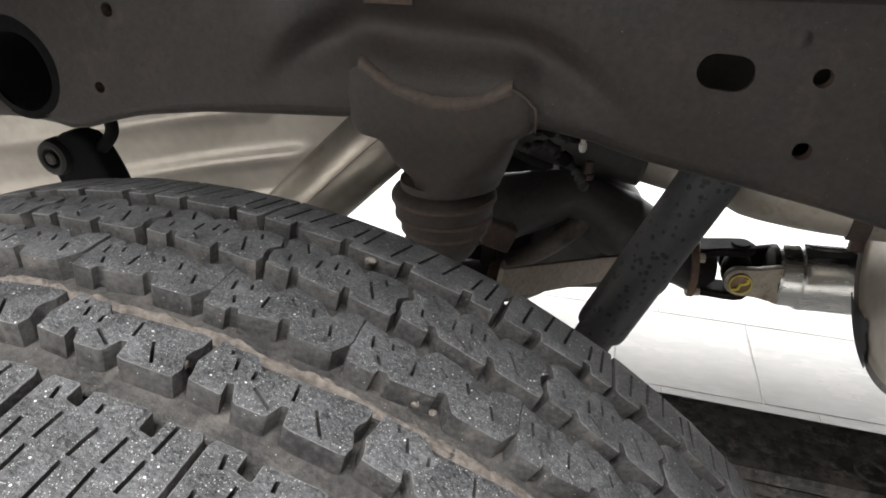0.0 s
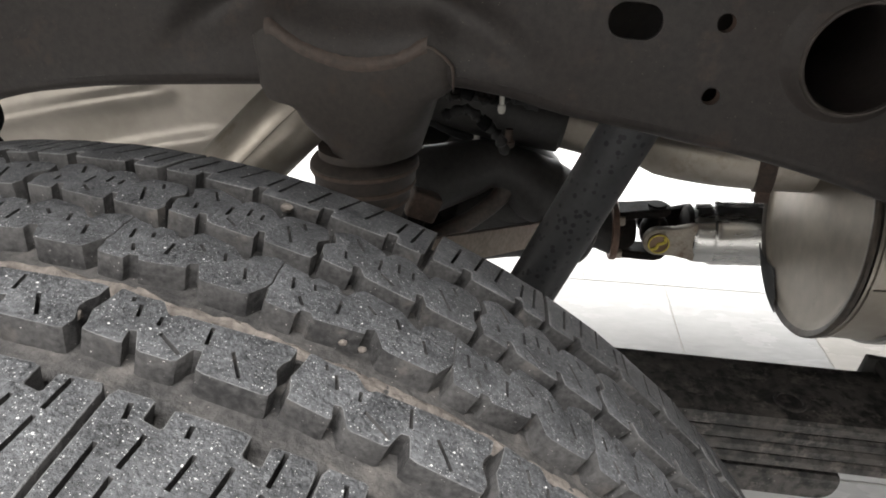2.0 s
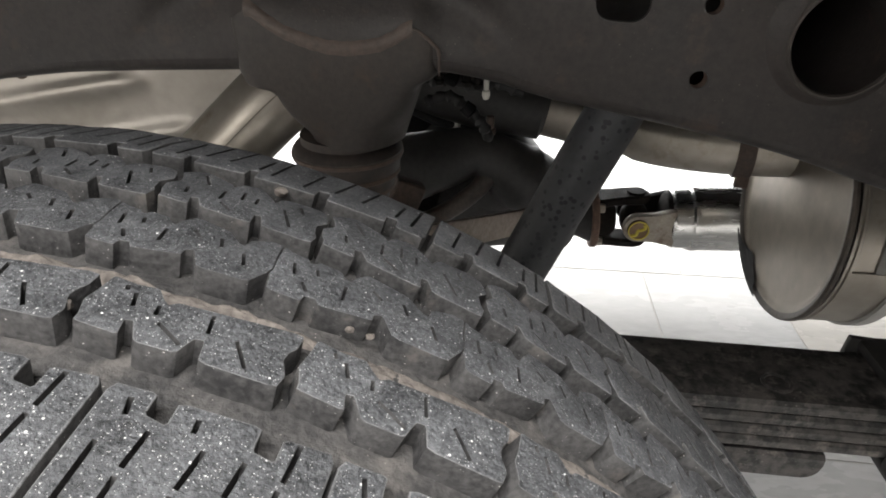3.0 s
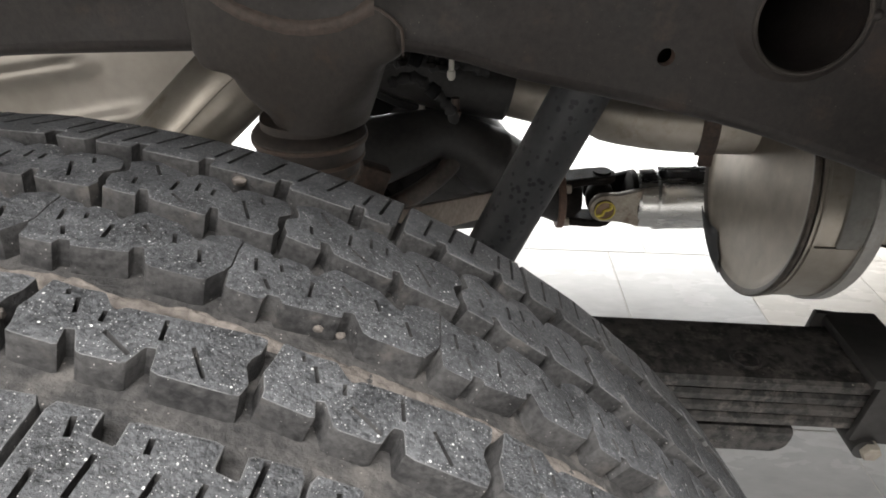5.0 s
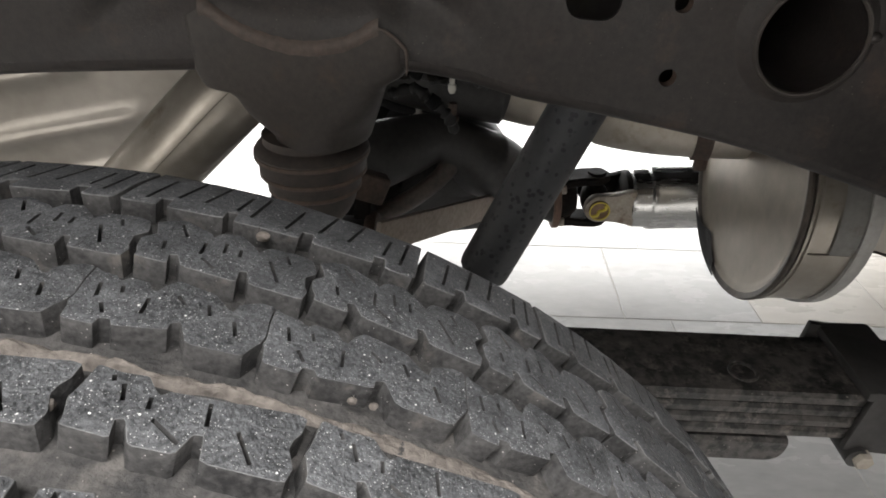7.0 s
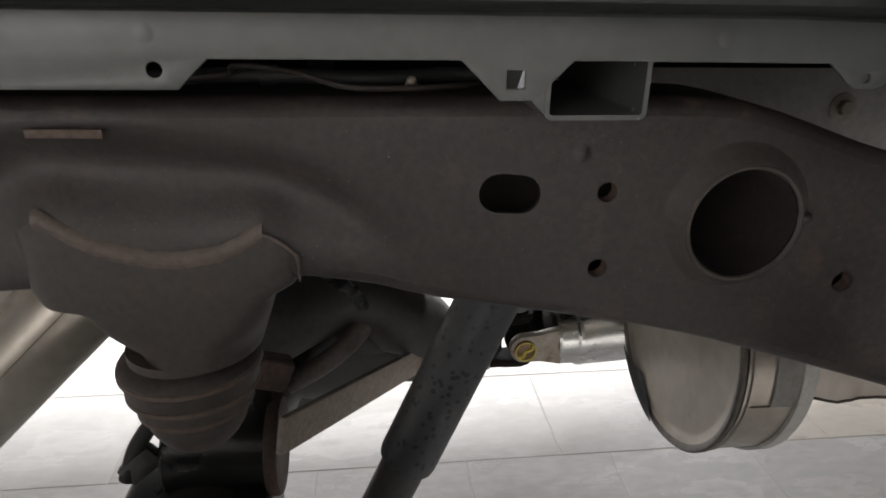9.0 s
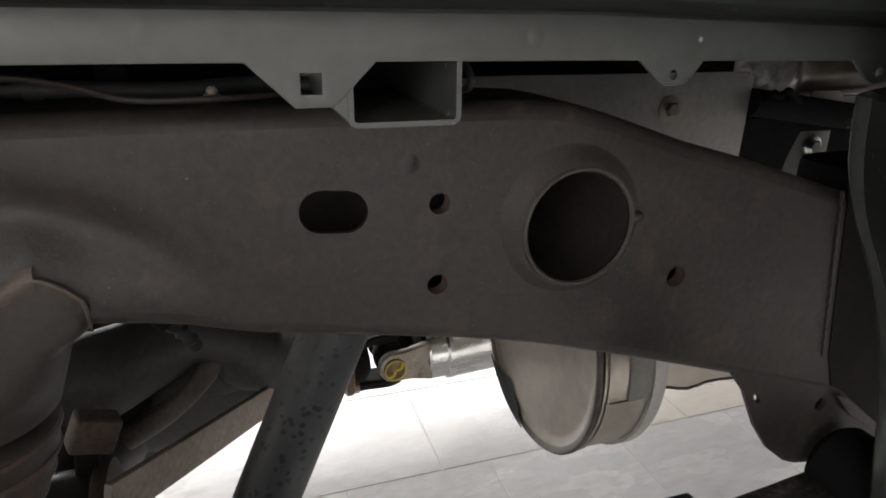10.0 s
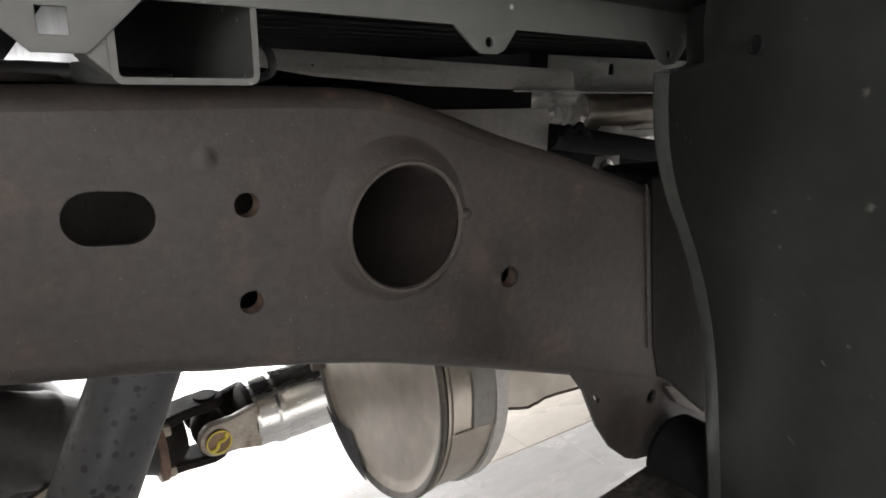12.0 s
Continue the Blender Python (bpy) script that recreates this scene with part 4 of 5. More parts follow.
def leaf_spring():
    sp = thing("leaf_spring", (0.3, 0.283, 0.44), "black steel leaf spring pack with dusty flaking paint", "leaf spring")
    y0, y1 = 0.2475, 0.3255

    def z_line(x):
        return 0.5055 - 0.012 * max(0.0, x - 0.25) + 0.30 * max(0.0, x - 0.55) ** 1.5

    levels = [(0.0, 0.0125, -0.75, 0.735), (0.0133, 0.0118, -0.70, 0.66), (0.0257, 0.0118, -0.66, 0.62), (0.0382, 0.0118, -0.62, 0.59), (0.0535, 0.0275, -0.30, 0.462)]
    for drop, t, a, b in levels:
        rows = []
        for x in stations(a, b - 0.02, 36) + stations(b - 0.018, b, 8):
            z = z_line(x) - drop
            r = min(0.003, t / 3)
            full = t
            if t > 0.02:
                k = min(1.0, max(0.0, (b - x) / 0.016))
                t = full * (0.45 + 0.55 * math.sqrt(k * (2 - k)))
            rows.append([(x, y0 + r, z), (x, y0, z - r), (x, y0, z - t + r), (x, y0 + r, z - t), (x, y1 - r, z - t), (x, y1, z - t + r), (x, y1, z - r), (x, y1 - r, z), (x, y0 + r, z)])
            t = full
        bm = bmesh.new()
        made = add_grid(bm, rows)
        bm.faces.new(made[0][:-1])
        bm.faces.new(made[-1][:-1])
        bmesh.ops.remove_doubles(bm, verts=bm.verts[:], dist=1e-5)
        part("leaf", bm, SPRING, sp)
    clip = bmesh.new()
    lean = Matrix.Translation((0.512, 0, 0.48)) @ pose(0, 0, 0, 0, 6, 0) @ Matrix.Translation((-0.512, 0, -0.48))
    add_box(clip, (0.506, 0.2405, 0.448), (0.552, 0.2468, 0.5135), 0.002, 2, lean)
    add_box(clip, (0.503, 0.2405, 0.5038), (0.550, 0.3330, 0.5135), 0.003, 2)
    add_box(clip, (0.492, 0.3262, 0.448), (0.540, 0.3330, 0.5135), 0.002, 2, lean)
    part("spring_clamp", clip, BLACK_STEEL, sp, "black steel rebound clamp")
    rivet = bmesh.new()
    bolt_head(rivet, (0.537, 0.2405, 0.478), (0, -1, 0), 0.004, 0.002)
    part("rivet", rivet, BLACK_STEEL, sp)
    bolt = lathe([(0, 0), (0, 0.0095), (0.100, 0.0095), (0.100, 0)], (0.515, 0.236, 0.4435), (0.515, 1, 0.4435), 16)
    part("clamp_bolt", bolt, BLACK_STEEL, sp)
    nut = bmesh.new()
    bolt_head(nut, (0.519, 0.240, 0.4435), (0, -1, 0), 0.0082, 0.009)
    part("clamp_nut", nut, CAST, sp, "pale zinc nut")
    ring = lathe([(-0.001, 0.0125), (0.0012, 0.0125), (0.0020, 0.0112), (0.0012, 0.0096), (-0.001, 0.0092)], (0.4175, 0.272, 0.5036), (0.4175, 0.272, 1), 32)
    part("stamped_ring", ring, SPRING, sp, "raised round stamp mark")
    return sp


# ---------------------------------------------------------------- exhaust
SHEET_EDGE = [(0.65, 0.484), (0.672, 0.4815), (0.695, 0.4755), (0.699, 0.4765), (0.703, 0.4785), (0.768, 0.4775), (0.90, 0.479)]


def muffler():
    mu = thing("muffler", (0.8, 0.67, 0.34), "short round aluminised muffler can with crimped rims and dull tan patina", "muffler")
    CX, CY, CZ, R = 0.5605, 0.6565, 0.5036, 0.158
    a, b = (CX, CY, CZ), (CX + 1, CY, CZ)
    part("end_cap", lathe([(0.0065, 0), (0.0075, 0.06), (0.0085, 0.10), (0.0085, R - 0.020), (0.0075, R - 0.012), (0.004, R - 0.006)], a, b, 64), CAP, mu, "dished end cap")
    part("rolled_rim", lathe([(0.004, R - 0.006), (0.001, R - 0.001), (0.0005, R + 0.002), (0.003, R + 0.004), (0.007, R + 0.004), (0.009, R)], a, b, 64), RIM, mu, "dark sooty rolled rim")
    part("second_rim", lathe([(0.0155, R), (0.0165, R + 0.0022), (0.0195, R + 0.0022), (0.021, R)], a, b, 64), ALUMINISED, mu, "raised crimp beside the rim")
    part("shell", lathe([(0.012, R), (0.06, R), (0.088, R), (0.094, R - 0.004), (0.100, R - 0.03), (0.104, R - 0.08), (0.105, 0)], a, b, 64), ALUMINISED, mu)
    part("strap", lathe([(0.0725, R + 0.0005), (0.0735, R + 0.0045), (0.088, R + 0.0045), (0.092, R + 0.002), (0.094, R - 0.003)], a, b, 64), PALE_STEEL, mu, "pale rolled rim round the shell")
    part("shell_seam", tube([(CX + 0.015, CY - (R + 0.0005) * math.cos(0.125), CZ - (R + 0.0005) * math.sin(0.125)), (CX + 0.070, CY - (R + 0.0005) * math.cos(0.125), CZ - (R + 0.0005) * math.sin(0.125))], 0.0016, 8), ALUMINISED, mu, "lengthwise weld seam")
    # crumpled sheet round the pipe that leaves the can
    rows = []
    for x in stations(0.655, 0.90, 60):
        low = lerp_table(SHEET_EDGE, x)
        rows.append([(x, 0.512 + 0.10 * f * f * 0.3 + 0.0018 * math.sin(70 * x + 5 * f) * (1 - f) + 0.0022 * noise.noise((x * 60, f * 4, 0.0)), low + 0.13 * f) for f in stations(0, 1, 14)])
    sheet = bmesh.new()
    add_grid(sheet, rows)
    bmesh.ops.solidify(sheet, geom=sheet.faces[:], thickness=0.0015)
    wrap = part("pipe_wrap", sheet, SHIELD, mu, "crumpled silver sheet round the pipe")
    part("wrap_hem", tube([r[0] for r in rows], 0.0018, 8), RIM, wrap, "dark folded hem")
    soot = []
    for k in stations(0.72, 1.55, 32):
        w = 0.003 + 0.017 * math.sin((k - 0.72) / 0.83 * math.pi) ** 2 * (1 + 0.25 * math.sin(19 * k))
        row = []
        for f in stations(0, 1, 5):
            r = R + 0.0008 - w * f
            x = lerp_table([(R - 0.020, 0.0085), (R - 0.013, 0.0075), (R - 0.008, 0.004), (R - 0.003, 0.0), (R + 0.001, -0.001)], r) - 0.0024
            row.append((CX + x, CY + r * math.cos(k), CZ - r * math.sin(k)))
        soot.append(row)
    sm = bmesh.new()
    add_grid(sm, soot)
    part("soot_mark", sm, BLACK_RUBBER, mu, "black burnt mark along the rim")
    pad = []
    for k in stations(-0.75, 0.118, 12):
        pad.append([(CX + 0.0435 + 0.0285 * f, CY - (R + 0.0025) * math.cos(k), CZ - (R + 0.0025) * math.sin(k)) for f in (0, 1)])
    pd = bmesh.new()
    add_grid(pd, pad)
    bmesh.ops.solidify(pd, geom=pd.faces[:], thickness=0.002)
    part("patch_plate", pd, PALE_STEEL, mu, "welded patch plate")
    pipe = curve_points([(0.60, 0.70, 0.560), (0.52, 0.718, 0.552), (0.44, 0.735, 0.550), (0.36, 0.755, 0.556), (0.29, 0.775, 0.568), (0.235, 0.785, 0.578)], 8)
    part("outlet_pipe", tube(pipe, [lerp_table([(0.235, 0.041), (0.285, 0.040), (0.315, 0.032), (0.345, 0.031), (0.362, 0.034), (0.378, 0.039), (0.40, 0.040), (0.60, 0.040)], p.x) for p in pipe], 28), ALUMINISED, mu, "dull outlet pipe")
    clamp = part("pipe_clamp", lathe([(-0.011, 0.040), (-0.011, 0.0440), (0.011, 0.0440), (0.011, 0.040)], (0.515, 0.719, 0.552), (0.415, 0.7395, 0.5495), 32), RUST, mu, "rusty pipe clamp")
    part("clamp_tab", box((-0.009, -0.004, -0.054), (0.009, 0.004, -0.036), 0.002, 2, Matrix.Translation((0.515, 0.700, 0.552))), RUST, clamp)
    sleeve = [(0.243, 0.785, 0.577), (0.238, 0.785, 0.578), (0.15, 0.79, 0.588), (0.06, 0.76, 0.622), (0.02, 0.70, 0.668)]
    part("sleeve", tube(sleeve, [0.044, 0.049, 0.049, 0.049, 0.047], 32), BLACK_STEEL, mu, "black sleeve over the axle")
    return mu


def tailpipe():
    pts = curve_points([(0.035, 0.69, 0.672), (-0.01, 0.61, 0.685), (-0.062, 0.555, 0.660), (-0.131, 0.53, 0.598), (-0.247, 0.52, 0.486), (-0.367, 0.515, 0.368), (-0.475, 0.51, 0.275), (-0.58, 0.50, 0.20), (-0.9, 0.50, 0.18)], 8)
    tp = part("tailpipe", tube(pts, 0.0450, 40), ALUMINISED)
    seam = [p + Vector((0.006, -0.0448, 0.006)) for p in pts[14:48]]
    part("weld_seam", tube(seam, 0.0005, 6), CAP, tp, "thin lengthwise weld seam")
    return tagged(tp, "tan-grey aluminised steel tailpipe, bent down behind the tyre", "exhaust pipe")


def rear_shield():
    """The ribbed aluminium shield behind the tailpipe."""
    rows = []
    for u in stations(0, 1, 110):
        row = []
        for f in stations(0, 1, 60):
            x = -1.7 + u * (1.37 + 0.15 * f)
            low = max(0.10, 0.285 + 0.26 * (x + 0.54))
            z = low + f * (0.72 + 0.10 * (x + 0.5) - low)
            wave = 0.0
            for c, end in ((0.15, -0.36), (0.38, -0.33), (0.62, -0.40), (0.84, -0.30)):
                d = (f - c + 0.03 * math.sin(4 * x)) / 0.040
                fade = min(1.0, max(0.0, (end - x) / 0.05))
                wave += 0.013 * math.exp(-d * d) * fade * fade * (3 - 2 * fade)
            row.append((x, 0.80 - wave + 0.10 * (1 - f), z))
        rows.append(row)
    bm = bmesh.new()
    add_grid(bm, rows)
    add_grid(bm, [[(x, y + 0.002, z) for x, y, z in reversed(row)] for row in rows])
    sheet = part("heat_shield", bm, SHIELD, angle=80.0)
    for k, name in ((0, "lower_hem"), (-1, "upper_hem")):
        part(name, tube([Vector(r[k]) + Vector((0, -0.001, 0)) for r in rows], 0.0035, 8), SHIELD, sheet, "rolled hem of the shield")
    for x, f in ((-0.36, 0.26), (-0.62, 0.74)):
        screw = bmesh.new()
        bolt_head(screw, (x, 0.80 + 0.10 * (1 - f) - 0.003, (0.285 + 0.26 * (x + 0.54)) * (1 - f) + f * (0.72 + 0.10 * (x + 0.5))), (0, -1, 0.2), 0.006, 0.005, 0.012)
        part("screw", screw, RUST, sheet, "rusty screw with washer")
    return tagged(sheet, "ribbed silver aluminium heat shield behind the tailpipe", "heat shield")


# ---------------------------------------------------------------- body above the rail
SILL_Y, SILL_Z, SILL_TOP = 0.26, 0.870, 0.8895


def bed_sill():
    s = thing("bed_side_sill", (0.2, SILL_Y, 0.86), "dark green-grey painted bed sill flange with trapezoid tabs", "body sill")
    out = [(-1.5, SILL_TOP), (-1.5, SILL_Z), (-0.10, SILL_Z), (-0.02, SILL_Z), (-0.006, 0.857), (0.096, 0.857), (0.1095, SILL_Z), (0.2205, SILL_Z), (0.239, 0.852), (0.2545, 0.852), (0.2575, 0.8545), (0.273, SILL_Z),
           (0.400, SILL_Z - 0.0005), (0.412, 0.8595), (0.416, 0.8575), (0.426, 0.8575), (0.430, 0.8595), (0.437, SILL_Z - 0.001), (0.536, 0.868), (0.547, 0.858), (0.553, 0.8555), (0.562, 0.8565), (0.566, 0.8605), (0.573, 0.869), (0.575, 0.8845), (0.38, SILL_TOP)]
    sq = [(0.2418, 0.8575), (0.2502, 0.8575), (0.2502, 0.8658), (0.2418, 0.8658)]
    part("flange", plate(out, [circle(0.087, 0.8655, 0.0034, 16), sq, circle(0.4205, 0.8627, 0.0023, 14), circle(0.5555, 0.862, 0.0026, 14)], 0.0022, upright(SILL_Y), 0.0006), BODY, s)
    ledge = bmesh.new()
    prof = [(SILL_Y + 0.0005, SILL_TOP - 0.001), (SILL_Y - 0.001, SILL_TOP + 0.0012), (SILL_Y - 0.006, SILL_TOP + 0.0024), (SILL_Y - 0.030, SILL_TOP + 0.0035), (SILL_Y - 0.034, SILL_TOP + 0.006), (SILL_Y - 0.036, SILL_TOP + 0.012), (SILL_Y - 0.038, 0.94),
            (SILL_Y - 0.045, 1.04), (SILL_Y - 0.06, 1.14), (SILL_Y - 0.13, 1.23), (SILL_Y - 0.46, 1.255)]
    add_grid(ledge, [[(x, y, z - 0.024 * max(0.0, x - 0.38) * max(0.0, 1 - (z - SILL_TOP) / 0.3)) for y, z in prof] for x in stations(-1.0, 0.80, 60)])
    bmesh.ops.solidify(ledge, geom=ledge.faces[:], thickness=-0.002)
    part("wheel_house", ledge, LINER, s, "dark painted wheel house above the flange")
    dim = bmesh.new()
    for x in (-0.03, 0.085, 0.186, 0.345):
        blister(dim, x, SILL_Y, 0.8805, 0.0058, 0.0004)
    part("spot_welds", dim, BODY, s, "faint round spot-weld dimples")
    return s


def cross_sill():
    c = thing("bed_cross_sill", (0.287, 0.9, 0.843), "grey-green hollow channel cross sill with an open end", "cross sill")
    x0, x1, z0, z1, r, t = 0.2610, 0.3115, 0.8425, 0.8895, 0.004, 0.0024

    def prof(i):
        pts = [(x0 + i, z1)]
        pts += [(x0 + r - (r - i) * math.cos(a), z0 + r - (r - i) * math.sin(a)) for a in stations(0, math.pi / 2, 4)]
        pts += [(x1 - r + (r - i) * math.sin(a), z0 + r - (r - i) * math.cos(a)) for a in stations(0, math.pi / 2, 4)]
        pts += [(x1 - i, z1)]
        return pts

    bm = bmesh.new()
    loop = prof(0.0) + prof(t)[::-1]
    rows = [[(x, y, z) for x, z in loop + loop[:1]] for y in (0.262, 0.30, 0.6, 1.2, 1.95)]
    made = add_grid(bm, rows)
    bmesh.ops.remove_doubles(bm, verts=bm.verts[:], dist=1e-6)
    n = len(prof(0.0))
    outer, inner = rows[0][:n], rows[0][n:2 * n][::-1]
    end = [[bm.verts.new(p) for p in outer], [bm.verts.new(p) for p in inner]]
    for k in range(n - 1):
        bm.faces.new((end[0][k], end[0][k + 1], end[1][k + 1], end[1][k]))
    bmesh.ops.remove_doubles(bm, verts=bm.verts[:], dist=1e-6)
    part("channel", bm, BODY, c)
    wing = plate([(0.2535, 0.8525), (0.2625, 0.8435), (0.2625, 0.866), (0.258, 0.866)], (), 0.03, upright(0.2625), 0.0006)
    part("wing", wing, BODY, c)
    return c


def bed():
    b = thing("truck_bed", (0, 1.0, 0.9), "dark underside of the truck's load bed", "truck body")
    ridges = bmesh.new()
    line = [(0.2625 + 0.0062 * k, 0.8935 + (0.004 if k % 8 in (1, 2, 3, 4) else 0.0)) for k in range(281)]
    add_grid(ridges, [[(x, y, z) for y, z in line] for x in (-1.6, 0.95)])
    bmesh.ops.solidify(ridges, geom=ridges.faces[:], thickness=0.002)
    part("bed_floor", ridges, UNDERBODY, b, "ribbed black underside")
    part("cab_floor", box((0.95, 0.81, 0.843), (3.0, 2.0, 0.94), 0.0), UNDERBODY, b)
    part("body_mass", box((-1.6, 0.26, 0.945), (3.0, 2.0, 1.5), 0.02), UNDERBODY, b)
    # outer panels out of view, added to limit the light in the wheel well
    part("unseen_side_panel", box((-1.6, -0.22, 1.26), (3.0, 0.255, 1.5), 0.02), LINER, b)
    arch = [(0.36, 1.2), (0.45, 1.00), (0.545, 0.84), (0.61, 0.66), (0.65, 0.45), (0.73, 0.45), (0.73, 1.2)]
    part("unseen_front_fender", plate(arch, (), 0.04, upright(-0.215), 0.004), LINER, b)
    part("unseen_rear_fender", plate([(-x, z) for x, z in reversed(arch)], (), 0.04, upright(-0.215), 0.004), LINER, b)
    part("rocker", box((0.72, -0.20, 0.45), (3.0, -0.05, 1.19), 0.02), LINER, b)
    part("rear_quarter", box((-1.6, -0.20, 0.60), (-0.66, -0.05, 1.19), 0.02), LINER, b)
    return b


def wheel_liner():
    """The front wall of the wheel arch, curved round the wheel, with a rolled inner edge."""
    prof = [(0.43, 1.19), (0.485, 1.05), (0.508, 0.94), (0.518, 0.890), (0.521, 0.870), (0.524, 0.857), (0.525, 0.846), (0.527, 0.830), (0.533, 0.806), (0.546, 0.779), (0.565, 0.750), (0.585, 0.715), (0.602, 0.675), (0.616, 0.630), (0.627, 0.585), (0.640, 0.53), (0.652, 0.45), (0.660, 0.34)]
    line = curve_points([(x, 0, z) for x, z in prof], 5)
    rows = []
    for p in line:
        row = []
        k = min(1.0, max(0.0, (p.z - 0.8505) / 0.006))
        back = 0.031 * k * k * (3 - 2 * k) + 0.45 * max(0.0, p.z - 0.88)  # the edge gives way to the end of the sill
        for k, a in enumerate(stations(0, math.pi * 0.5, 8)):
            row.append((p.x + back + 0.012 - 0.007 * math.sin(a) + 0.007 * (1 - k / 8), SILL_Y - 0.001 - 0.019 * (1 - math.cos(a)), p.z))
        row += [(p.x + back * max(0.0, 1 - f / 0.10) + 0.005 - 0.004 * min(1.0, f * 14) - 0.050 * min(1.0, f / 0.22) + 0.02 * max(0.0, f - 0.22), SILL_Y - 0.020 - 0.40 * f, p.z) for f in (0.02, 0.04, 0.07, 0.11, 0.16, 0.25, 0.4, 0.6, 0.8, 1.0)]
        rows.append(row)
    liner = thing("wheel_arch_liner", (0.652, 0.05, 0.34), "dark green-black wheel arch liner panel with a rolled edge", "wheel liner")
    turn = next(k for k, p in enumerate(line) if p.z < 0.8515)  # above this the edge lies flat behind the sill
    # the rolled edge takes the paler highlight colour, the rest the liner paint
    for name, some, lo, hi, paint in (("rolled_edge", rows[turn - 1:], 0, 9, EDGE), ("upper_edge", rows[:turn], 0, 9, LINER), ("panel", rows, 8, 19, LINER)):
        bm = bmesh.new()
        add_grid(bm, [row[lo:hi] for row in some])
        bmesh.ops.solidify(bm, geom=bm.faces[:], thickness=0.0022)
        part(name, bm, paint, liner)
    at, out = Vector((0.4845, 0.1668, 0.860)), Vector((-0.95, 0.31, 0.0))
    part("drain_hole_plug", lathe([(-0.002, 0.0), (-0.002, 0.0040), (0.0012, 0.0040), (0.0016, 0.0034), (0.0008, 0.0028), (0.0008, 0.0)], at, at + out, 20), UNDERBODY, liner, "small black drain plug")
    return liner


def far_shields():
    p = thing("grey_shield_plate", (0.85, 0.88, 0.70), "grey coated shield plate with a bolt and washer", "shield plate")
    out = [(0.52, 0.700), (1.066, 0.655), (1.068, 0.792), (1.060, 0.804), (0.56, 0.804), (0.53, 0.80)]
    part("plate", plate(out, (), 0.003, upright(0.88), 0.001), PLATE, p)
    bolt = bmesh.new()
    bolt_head(bolt, (0.905, 0.879, 0.746), (0, -1, 0), 0.012, 0.012, 0.022)
    part("bolt", bolt, CAP, p, "flanged bolt with washer")
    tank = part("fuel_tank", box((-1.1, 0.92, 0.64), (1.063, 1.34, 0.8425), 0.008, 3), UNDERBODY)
    tagged(tank, "black plastic tank above the driveshaft", "tank")
    out = [(0.327, 0.8863), (0.327, 0.8656), (0.486, 0.8608), (0.551, 0.8518), (0.705, 0.8422), (0.851, 0.8381), (0.994, 0.8353), (0.988, 0.8636), (0.984, 0.8668), (0.976, 0.8680), (0.839, 0.8718), (0.705, 0.8753), (0.581, 0.8801)]
    strip = part("bed_stiffener", plate(out, [circle(0.547, 0.8643, 0.0022, 12)], 0.0025, upright(0.75), 0.0006), PALE_STEEL)
    part("pad", plate([(0.523, 0.8636), (0.526, 0.8567), (0.551, 0.8542), (0.705, 0.8450), (0.705, 0.8629)], (), 0.0030, upright(0.7475), 0.0008), PALE_STEEL, strip, "raised pale pad")
    part("folded_lip", box((0.865, 0.732, 0.8346), (0.994, 0.7505, 0.8366), 0.0006, 1), PALE_STEEL, strip)
    tagged(strip, "long pale pressed stiffener under the load bed", "stiffener")
    hole = [(1.129, 0.8632), (1.142, 0.8632), (1.142, 0.8770), (1.139, 0.8822), (1.132, 0.8822), (1.129, 0.8770)]
    panel = part("bed_stiffener", plate([(0.982, 0.8925), (0.982, 0.8385), (0.988, 0.8326), (1.78, 0.8326), (1.78, 0.8925)], [hole], 0.0025, upright(0.80), 0.0006), PRIMER)
    part("folded_lip", box((0.996, 0.776, 0.8318), (1.78, 0.8005, 0.8341), 0.0006, 1), PALE_STEEL, panel)
    tagged(panel, "grey-green pressed stiffener with an arched slot", "stiffener")
    # crumpled foil, then the covered pipe beyond it
    foil = bmesh.new()
    rows = []
    for x in stations(1.03, 1.80, 120):
        row = []
        for z in stations(0.60, 0.842, 44):
            fold = 0.030 * abs(noise.noise((x * 17, z * 22, 1.7))) + 0.012 * abs(noise.noise((x * 41, z * 47, 5.0))) + 0.004 * noise.noise((x * 110, z * 120, 2.0))
            row.append((x, 1.045 - fold - 0.25 * (z - 0.70), z))
        rows.append(row)
    add_grid(foil, rows)
    tagged(part("foil_blanket", foil, FOIL, angle=18.0), "crumpled silver foil heat blanket", "heat shield")
    cover = bmesh.new()
    add_grid(cover, [[(x, 0.985 - (0.046 + 0.7 * max(0.0, 1.25 - x)) * math.sin(a) - 0.0012 * math.sin(9 * a + 9 * x), 0.792 + (0.046 + 0.25 * max(0.0, 1.25 - x)) * math.cos(a) + 0.0012 * math.sin(23 * x)) for a in stations(-0.2, math.pi * 0.95, 24)] for x in stations(1.20, 1.80, 40)])
    bmesh.ops.solidify(cover, geom=cover.faces[:], thickness=0.0015)
    sleeve = part("pipe_cover", cover, CAP)
    part("seam_strip", box((1.27, 0.930, 0.735), (1.80, 0.936, 0.752), 0.002, 1), PLATE, sleeve, "pale folded seam")
    tagged(sleeve, "dull silver cover round an exhaust pipe", "heat shield")
    hose = curve_points([(1.085, 0.865, 0.752), (1.098, 0.862, 0.768), (1.112, 0.860, 0.764), (1.128, 0.860, 0.772), (1.148, 0.862, 0.760), (1.165, 0.866, 0.748)], 6)
    tagged(part("coolant_hose", tube(hose, [0.0062 + 0.0012 * math.sin(1.1 * k) for k in range(len(hose))], 12), UNDERBODY), "black bunched hose above the stay bar", "hose")
